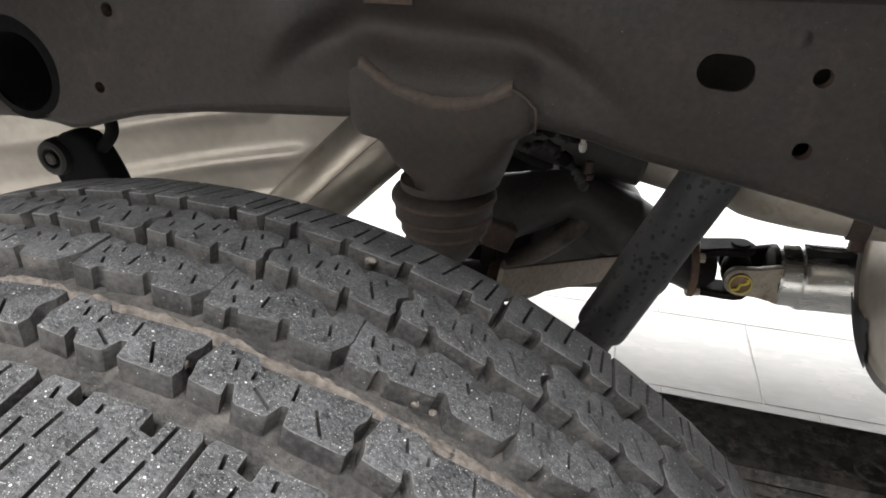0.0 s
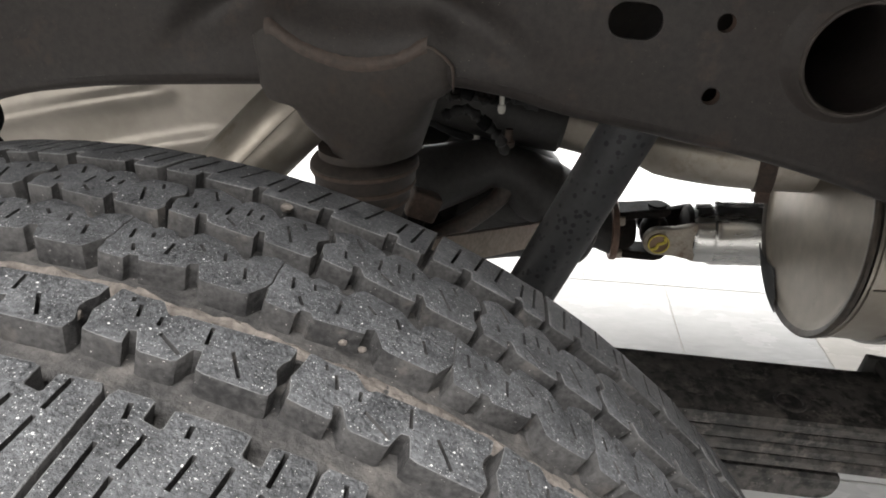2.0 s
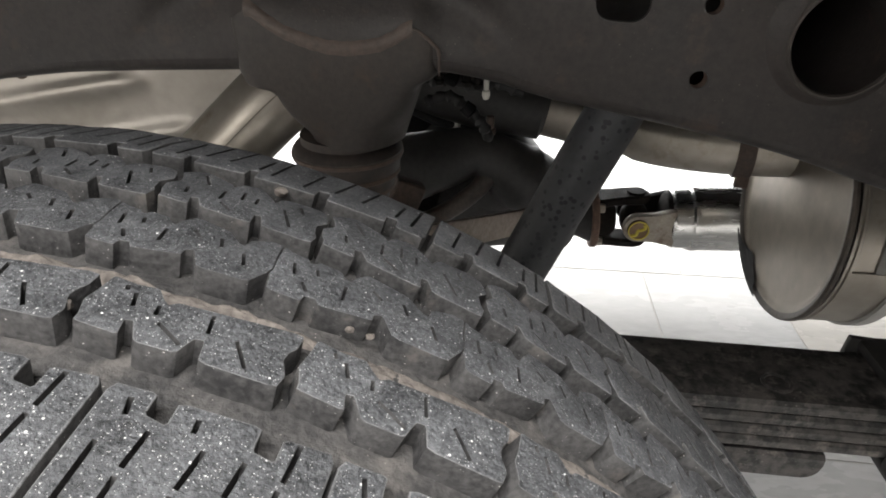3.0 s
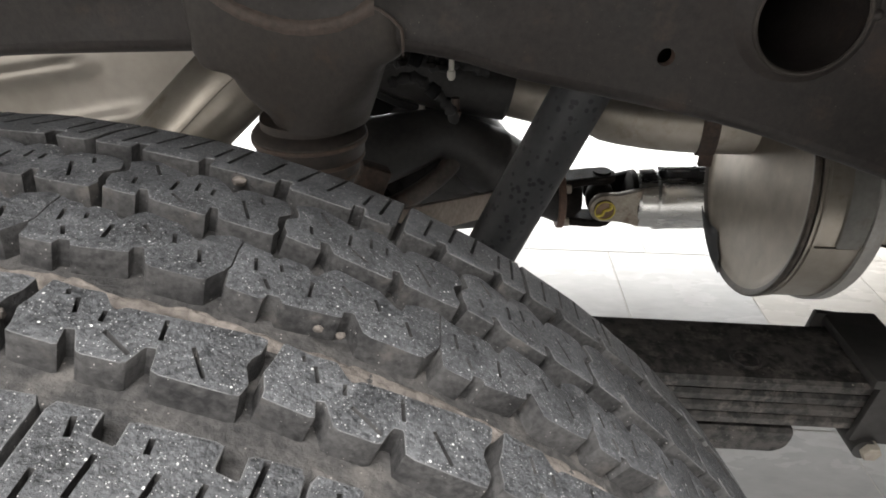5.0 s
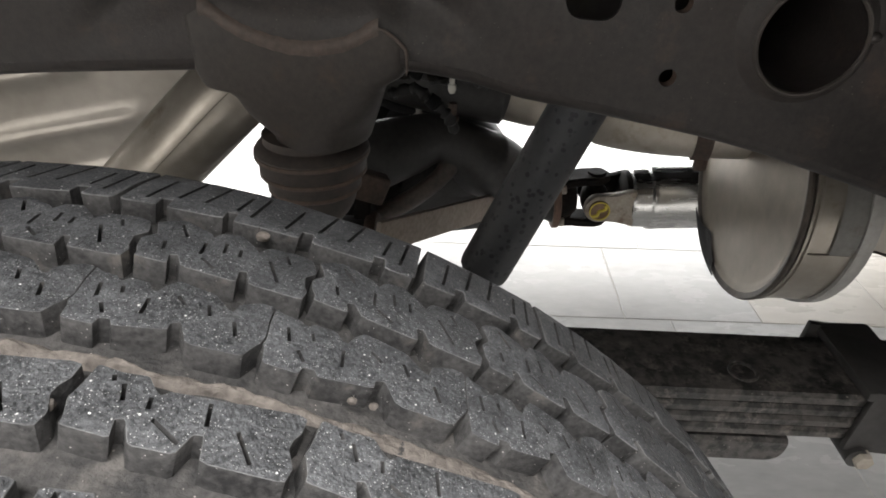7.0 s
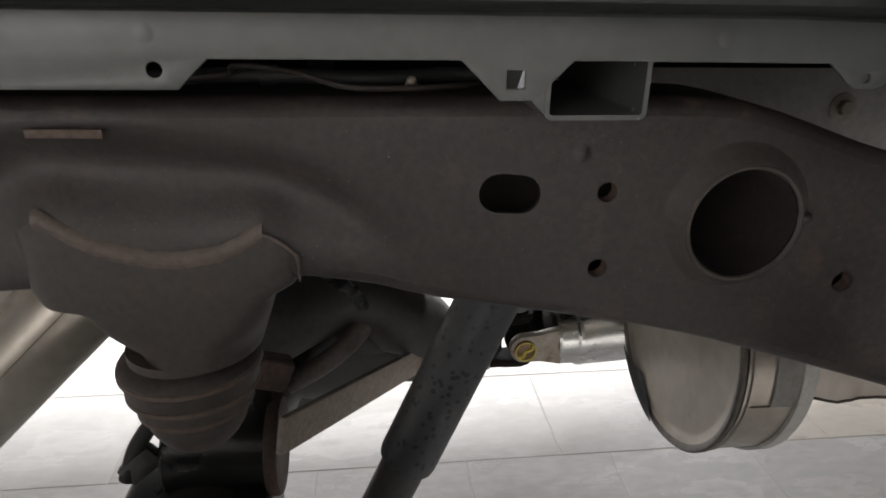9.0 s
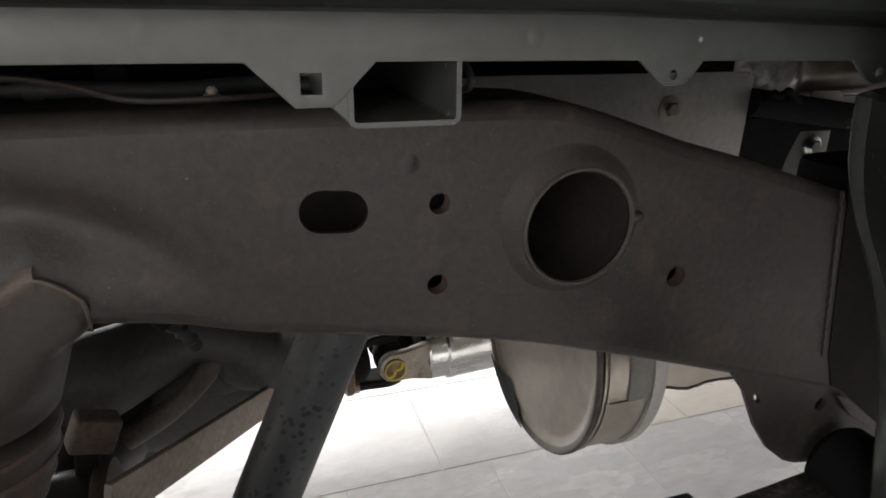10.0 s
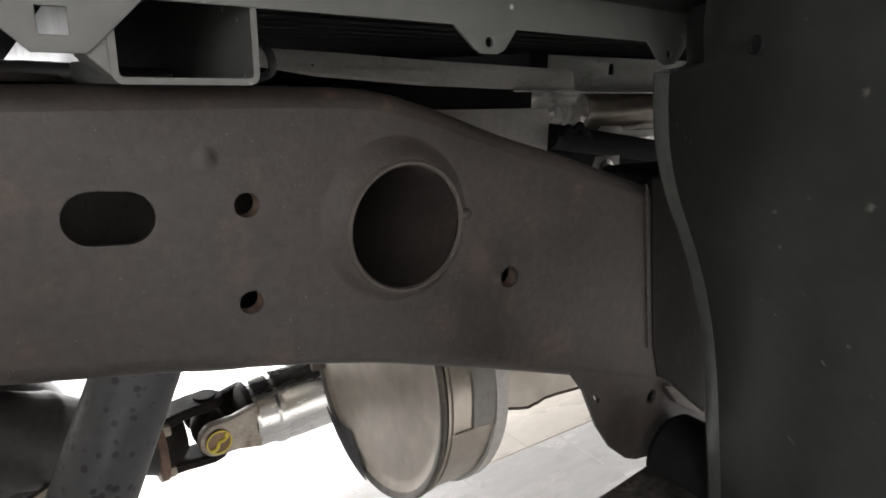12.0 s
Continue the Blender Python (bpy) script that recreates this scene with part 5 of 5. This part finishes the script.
    bar = tube([(1.075, 0.885, 0.752), (1.20, 0.885, 0.735), (1.45, 0.885, 0.700)], 0.024, 18)
    tagged(part("stay_bar", bar, UNDERBODY), "black steel stay bar above the rail", "bar")
    # two black blocks added so that the gaps beyond the rail stay dark
    tagged(part("dark_fill_box", box((1.085, 0.905, 0.50), (1.50, 0.98, 0.722), 0.01, 3), UNDERBODY), "black box added to keep the gap beside the shield plate dark", "box")
    tagged(part("dark_fill_block", box((0.775, 0.428, 0.58), (1.30, 0.50, 0.758), 0.012, 3), UNDERBODY), "black block added to keep the gap beside the chassis rail dark", "mount")
    tab = thing("tab_plate", (1.02, 0.70, 0.68), "small bright tab plate with a bolt", "bracket")
    part("plate", plate([(0.975, 0.66), (0.985, 0.70), (1.000, 0.735), (1.055, 0.735), (1.055, 0.64)], (), 0.003, upright(0.70), 0.0008), PLATE, tab)
    part("upper_lug", plate([(1.245, 0.70), (1.322, 0.69), (1.320, 0.756), (1.312, 0.762), (1.252, 0.764), (1.244, 0.758)], (), 0.003, upright(0.915), 0.0008), PLATE, tab, "pale lug beyond the stay bar")
    b = bmesh.new()
    bolt_head(b, (1.022, 0.699, 0.712), (0, -1, 0), 0.011, 0.010, 0.018)
    part("bolt", b, BRIGHT, tab)
    # mirrored rail out of view, added to keep far light from under the truck
    far = thing("unseen_far_rail", (0, 1.5, 0.62), "unseen dark steel rail on the far side, added to block light", "chassis rail")
    bm = rail_shell()
    for y in (RAIL_Y, RAIL_Y + RAIL_W):
        add_grid(bm, [[(x, y, z) for z in (zb(x) + R_EDGE, zt(x) - R_EDGE)] for x in stations(-1.5, 1.5, 60)])
    for v in bm.verts:
        v.co.y = 1.86 - v.co.y
    part("rail_channel", bm, FRAME, far)


def exhaust_hanger():
    h = thing("exhaust_hanger", (-0.51, 0.5, 0.55), "black rubber exhaust hanger on a bent steel rod", "hanger")
    out = [(-0.556, 0.600), (-0.545, 0.614), (-0.528, 0.623), (-0.509, 0.627), (-0.492, 0.624), (-0.479, 0.614), (-0.469, 0.596), (-0.458, 0.570), (-0.450, 0.540), (-0.50, 0.525), (-0.545, 0.535), (-0.558, 0.570)]
    part("rubber_block", plate(out, (), 0.036, upright(0.492), 0.010, 4), UNDERBODY, h)
    part("bush_ring", lathe([(0.004, 0.012), (-0.006, 0.012), (-0.010, 0.0145), (-0.011, 0.019), (-0.009, 0.0235), (-0.002, 0.026), (0.012, 0.026)], (-0.541, 0.492, 0.590), (-0.541, 1.0, 0.590), 32), BLACK_RUBBER, h, "round rubber bush ring")
    part("bush_pin", lathe([(-0.013, 0), (-0.013, 0.006), (-0.011, 0.0085), (0.03, 0.0085)], (-0.541, 0.492, 0.590), (-0.541, 1.0, 0.590), 20), BLACK_STEEL, h)
    rod = curve_points([(-0.515, 0.50, 0.585), (-0.487, 0.505, 0.597), (-0.462, 0.505, 0.615), (-0.444, 0.50, 0.640), (-0.434, 0.475, 0.685), (-0.432, 0.44, 0.735)], 6)
    part("rod", tube(rod, 0.0085, 14), UNDERBODY, h)
    return h


# ---------------------------------------------------------------- the tyre
TY_R, CROWN, HALF = 0.385, 1.03, 0.096
DEPTH = 0.0085


def on_tread(theta, y, h=0.0):
    """The point of the tread at an angle from the top (degrees, forwards) and y, h above its crown."""
    r = TY_R - CROWN * y * y - max(0.0, abs(y) - 0.088) ** 2 * 40 + h
    a = radians(theta)
    return Vector((r * math.sin(a), y, TY_R + r * math.cos(a)))


PERIOD = 360.0 / 44


def carcass():
    """The casing with the groove floors and both sidewalls."""
    prof = []
    for y in stations(-HALF, HALF, 24):
        prof.append((y, TY_R - CROWN * y * y - max(0.0, abs(y) - 0.088) ** 2 * 40 - DEPTH))
    side = [(0.104, 0.352), (0.114, 0.335), (0.124, 0.310), (0.1285, 0.285), (0.128, 0.262), (0.120, 0.238), (0.108, 0.222), (0.098, 0.216)]
    prof = [(-y, r) for y, r in reversed(side)] + prof + side
    bm = bmesh.new()
    rows = []
    for k in range(180):
        a = 2 * math.pi * k / 180
        rows.append([(r * math.sin(a), y, TY_R + r * math.cos(a)) for y, r in prof])
    rows.append(rows[0])
    add_grid(bm, rows)
    bmesh.ops.remove_doubles(bm, verts=bm.verts[:], dist=1e-6)
    return bm


DEG = radians(1) * TY_R * 1000


def worn(loop, cut=0.10):
    """Cuts the corners of an outline, as wear does."""
    out = []
    for p, q in zip(loop, loop[1:] + loop[:1]):
        out.append((p[0] + (q[0] - p[0]) * cut, p[1] + (q[1] - p[1]) * cut))
        out.append((q[0] + (p[0] - q[0]) * cut, q[1] + (p[1] - q[1]) * cut))
    return out


def block(outline, sipes=(), slit=0.40):
    """One tread block. outline: degrees and millimetres; sipes: (degrees, mm, degrees, mm), cut as narrow slits."""
    holes = []
    for a0, y0, a1, y1 in sipes:
        dx, dy = (a1 - a0) * DEG, y1 - y0
        ln = math.hypot(dx, dy)
        nx, ny = -dy / ln * slit, dx / ln * slit
        x0, x1 = a0 * DEG, a1 * DEG
        holes.append([(x0 + nx, y0 + ny), (x1 + nx, y1 + ny), (x1 - nx, y1 - ny), (x0 - nx, y0 - ny)])
    loop = worn([(a * DEG, y) for a, y in outline])
    rim = {(round(x, 3), round(y, 3)) for x, y in loop}
    high = DEPTH * 1000
    own = plate(loop, holes, high)
    cx, cy = sum(p[0] for p in loop) / len(loop), sum(p[1] for p in loop) / len(loop)
    edge = [e for e in own.edges if all(v.co.z > high - 0.01 and (round(v.co.x, 3), round(v.co.y, 3)) in rim for v in e.verts) and len(e.link_faces) == 2 and e.calc_face_angle(0) > 0.9]
    bmesh.ops.bevel(own, geom=edge, offset=0.45, segments=2, affect="EDGES", profile=0.5, clamp_overlap=True)
    # tops plain, walls in the shaded colour, bevels in the lit worn one
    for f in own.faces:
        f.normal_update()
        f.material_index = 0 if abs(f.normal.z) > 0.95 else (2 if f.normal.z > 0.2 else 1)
    for v in own.verts:
        # the foot is wider than the top
        spread = 1.0 + 0.025 * (1 - v.co.z / high)
        v.co = on_tread((cx + (v.co.x - cx) * spread) / DEG, (cy + (v.co.y - cy) * spread) / 1000, v.co.z / 1000 - DEPTH)
    return own


# one period of each inner rib: a long block with notches in both edges, a bent cut at its end and fine slits;
# outlines in degrees from the period's start and millimetres across
RIB2 = (12.85, [
    ([(0.22, -38.4), (1.9, -39.4), (1.76, -34.4), (2.06, -33.9), (2.53, -40.1), (4.03, -39.9), (4.33, -34), (4.68, -33.6), (4.88, -40.4), (7.74, -40.1), (7.88, -36), (7.56, -31.2), (7.63, -28.4), (7.85, -26),
      (7.9, -21.4), (7.51, -20.9), (6.21, -22), (4.52, -23.2), (3.02, -23.9), (2.73, -25.6), (2.47, -24.2), (2.05, -20.8), (1.2, -21.4), (0.23, -20.4), (0.14, -26), (0.08, -28.4), (-0.02, -31.2), (0.2, -36)],
     [(1.42, -24.6, 1.66, -29.4), (2.49, -26.8, 2.57, -30.2), (2.88, -32.6, 4, -37.2), (4.46, -24.6, 4.63, -31.2), (5.71, -30.5, 6.46, -38), (0.94, -22.6, 1.05, -24.4)])])
RIB3 = (10.4, [
    ([(0.06, -1), (0.15, -1.6), (0.28, -7.5), (1.6, -8), (1.68, -5.3), (2.1, -4.9), (2.29, -7.1), (4.38, -4.5), (4.38, -1.7), (4.75, -0.6), (5.32, -7.8), (7.62, -7.4), (8.04, -2), (8.14, -1),
      (8.26, 2), (8.13, 9), (8.11, 15.6), (7.56, 15.8), (6.95, 13.9), (6.63, 12.4), (6.51, 8.7), (6.27, 9.1), (5.45, 14.2), (3.65, 16.6), (3.25, 13.1), (3.06, 9.6), (2.83, 10), (2.52, 12.9),
      (1.61, 13.3), (1.46, 11.6), (1.26, 11.6), (1.11, 13), (0.37, 13.8), (0.02, 15.3), (0.02, 9), (0.13, 2)],
     [(1.33, 0.6, 1.65, -3.2), (1.65, 9, 1.8, 6), (2.96, 6.2, 3.04, -0.8), (5.4, 9, 5.68, 4.4), (6.75, 4.6, 7.05, -1), (0.71, 8.8, 0.92, 3), (4.05, 9.4, 4.52, 6.4)])])
RIB4 = (11.15, [
    ([(0.15, 25.0), (1.66, 24.0), (1.50, 28.8), (1.84, 29.6), (2.26, 24.2), (4.80, 22.6), (4.72, 28.8), (5.04, 29.3), (5.36, 23.2), (7.82, 23.0), (7.95, 27.6), (7.75, 30.0), (7.62, 35.5), (8.06, 39.5), (7.93, 43.0), (7.68, 46.8),
      (7.00, 48.2), (5.50, 47.0), (5.28, 45.4), (5.10, 42.2), (4.85, 44.4), (4.40, 47.4), (3.90, 50.2), (3.10, 49.2), (2.88, 47.0), (2.74, 44.6), (2.56, 46.8), (1.00, 51.8), (0.30, 49.8), (-0.12, 46.8), (0.13, 43.0), (0.26, 39.5),
      (-0.18, 35.5), (-0.05, 30.0), (0.13, 27.6)],
     [(1.02, 48.6, 1.66, 41.0), (2.62, 40.0, 2.68, 32.8), (2.86, 30.8, 3.60, 26.6), (4.36, 36.4, 4.28, 41.0), (5.76, 38.6, 6.50, 28.0), (3.50, 42.8, 3.62, 36.4), (6.40, 44.5, 6.72, 40.0), (0.90, 36.0, 1.06, 31.2)])])


# shoulder ribs: one broad block a period with two notches at its inner edge and slits across
RIB1 = (9.97, [
    ([(-1.93, -52.0), (-0.42, -51.6), (-0.42, -57.5), (0.32, -58.5), (0.32, -52.2), (3.10, -51.5), (3.10, -57.8), (3.86, -58.6), (3.86, -52.4), (5.66, -51.6), (5.62, -74.0), (5.48, -95.0), (-2.12, -95.0), (-1.98, -74.0)],
     [(-1.10, -54.5, -0.95, -59.0), (-0.02, -61.0, -0.15, -70.0), (-0.16, -72.0, -0.30, -90.0), (-1.25, -66.0, -1.40, -91.0), (1.15, -55.0, 1.20, -58.5), (1.75, -61.5, 1.55, -71.0), (1.52, -72.5, 1.4, -90.0),
      (3.05, -61.0, 2.90, -69.5), (2.86, -71.0, 2.75, -91.0), (4.45, -53.0, 4.35, -62.5), (4.30, -64.5, 4.15, -74.5), (4.14, -77.0, 4.02, -91.0)])])
RIB5 = (10.39, [
    ([(-2.35, 60.0), (-0.36, 60.2), (-0.34, 66.0), (0.24, 66.8), (0.28, 59.5), (3.28, 60.2), (3.30, 66.0), (3.86, 66.8), (3.90, 59.6), (5.46, 60.0), (5.62, 75.0), (5.92, 94.8), (-1.92, 94.8), (-2.20, 75.0)],
     [(-1.12, 64.5, -0.62, 85.0), (0.42, 69.0, 1.05, 89.0), (1.88, 69.5, 2.55, 90.0), (3.72, 69.0, 4.05, 84.0), (4.62, 66.0, 5.05, 88.0)])])
SMALL, MEDIUM, LARGE = 7.7, 8.2, 9.2
# the lengths of the pitches on each rib, from the one before its start; the rest of the round is medium
ORDER = {RIB1[0]: (MEDIUM, SMALL, MEDIUM, LARGE, MEDIUM, SMALL), RIB2[0]: (SMALL, MEDIUM, LARGE, MEDIUM, SMALL, MEDIUM), RIB3[0]: (SMALL, SMALL, LARGE, MEDIUM, SMALL, MEDIUM),
         RIB4[0]: (SMALL, MEDIUM, LARGE, MEDIUM, LARGE, SMALL), RIB5[0]: (MEDIUM, SMALL, LARGE, MEDIUM, SMALL, LARGE)}


def pitches(start):
    """(angle, length) of every pitch round the tyre."""
    order = ORDER[start]
    at = start - order[0]
    end = at + 360
    out = []
    for length in order:
        out.append((at, length))
        at += length
    count = int((end - at) / MEDIUM)
    step = (end - at) / count
    return out + [(at + k * step, MEDIUM) for k in range(count)]


def tyre():
    ty = thing("tyre", (0, 0, 0), "worn all-terrain tyre with dusty grey tread blocks and mica specks", "tyre")
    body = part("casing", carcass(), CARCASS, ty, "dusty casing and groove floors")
    far = bmesh.new()
    for start, blocks in (RIB1, RIB2, RIB3, RIB4, RIB5):
        shoulder = start in (RIB1[0], RIB5[0])
        base, slit = (8.0, 0.66) if shoulder else (PERIOD, 0.56)
        for outline, sipes in blocks:
            meshes = {}
            for turn, length in pitches(start):
                s = length / base
                if length not in meshes:
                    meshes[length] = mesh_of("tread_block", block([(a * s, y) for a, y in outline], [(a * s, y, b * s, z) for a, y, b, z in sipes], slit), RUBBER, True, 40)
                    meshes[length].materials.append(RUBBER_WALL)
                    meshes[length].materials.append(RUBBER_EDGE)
                me = meshes[length]
                turn = (turn + 180) % 360 - 180
                m = Matrix.Translation((0, 0, TY_R)) @ Matrix.Rotation(radians(turn), 4, "Y") @ Matrix.Translation((0, 0, -TY_R))
                if -26 < turn < 74:
                    ob = new("tread_block", me)
                    ob.parent = body
                    ob.matrix_basis = m
                else:
                    n = len(far.verts)
                    far.from_mesh(me)
                    far.verts.ensure_lookup_table()
                    bmesh.ops.transform(far, matrix=m, verts=far.verts[n:])
    rest = part("far_tread_blocks", far, RUBBER, body)
    rest.data.materials.append(RUBBER_WALL)
    rest.data.materials.append(RUBBER_EDGE)
    tagged(rest, kind="stuff")
    mud = bmesh.new()
    rows = []
    for th in stations(-14, 60, 300):
        thick = 0.35 + 0.65 * min(1.0, max(0.0, (24.0 - th) / 6.0))
        w = 2.4 + 1.6 * noise.noise((th * 0.22, 0.3, 0)) + 1.3 * noise.noise((th * 1.1, 2.3, 0))
        h = 0.0020 + 0.0020 * noise.noise((th * 0.35, 5.1, 0)) + 0.0010 * noise.noise((th * 1.6, 7.7, 0))
        c = -13.8 + 1.2 * noise.noise((th * 0.3, 9.0, 0))
        row = []
        for f in stations(-1, 1, 10):
            y = c + f * max(0.8, w)
            hh = h * thick * (1 - f * f) ** 0.6 + 0.0007 * noise.noise((th * 1.9, y * 0.9, 1.0)) * (1 - f * f)
            row.append(on_tread(th, y / 1000, -DEPTH - 0.0004 + hh * 1.4))
        rows.append(row)
    add_grid(mud, rows)
    part("mud_crust", mud, MUD, body, "tan dried mud in a groove")
    return ty


def pebbles():
    for th, y, s in ((15.9, 57.2, 0.0026), (12.2, -33.0, 0.0024), (22.3, -9.5, 0.0014), (23.2, -9.0, 0.0014)):
        bm = bmesh.new()
        bmesh.ops.create_icosphere(bm, subdivisions=2, radius=1.0)
        for v in bm.verts:
            v.co *= 1 + 0.25 * noise.noise(v.co * 1.7 + Vector((th, y, 0)))
        m = Matrix.Translation(on_tread(th, y / 1000, -0.002)) @ Matrix.Diagonal((s, s * 0.8, s * 0.7, 1))
        bmesh.ops.transform(bm, matrix=m, verts=bm.verts[:])
        tagged(part("pebble", bm, MUD), "tiny tan pebble stuck in the tyre tread", "pebble", "pebbles in the tread")


chassis_rail()
brake_lines()
harnesses()
front_hanger()
bump_bracket()
bump_stop()
rear_axle()
clips()
driveshaft()
shock()
leaf_spring()
muffler()
tailpipe()
rear_shield()
bed_sill()
cross_sill()
bed()
wheel_liner()
far_shields()
exhaust_hanger()
tyre()
pebbles()
lay_tiles()
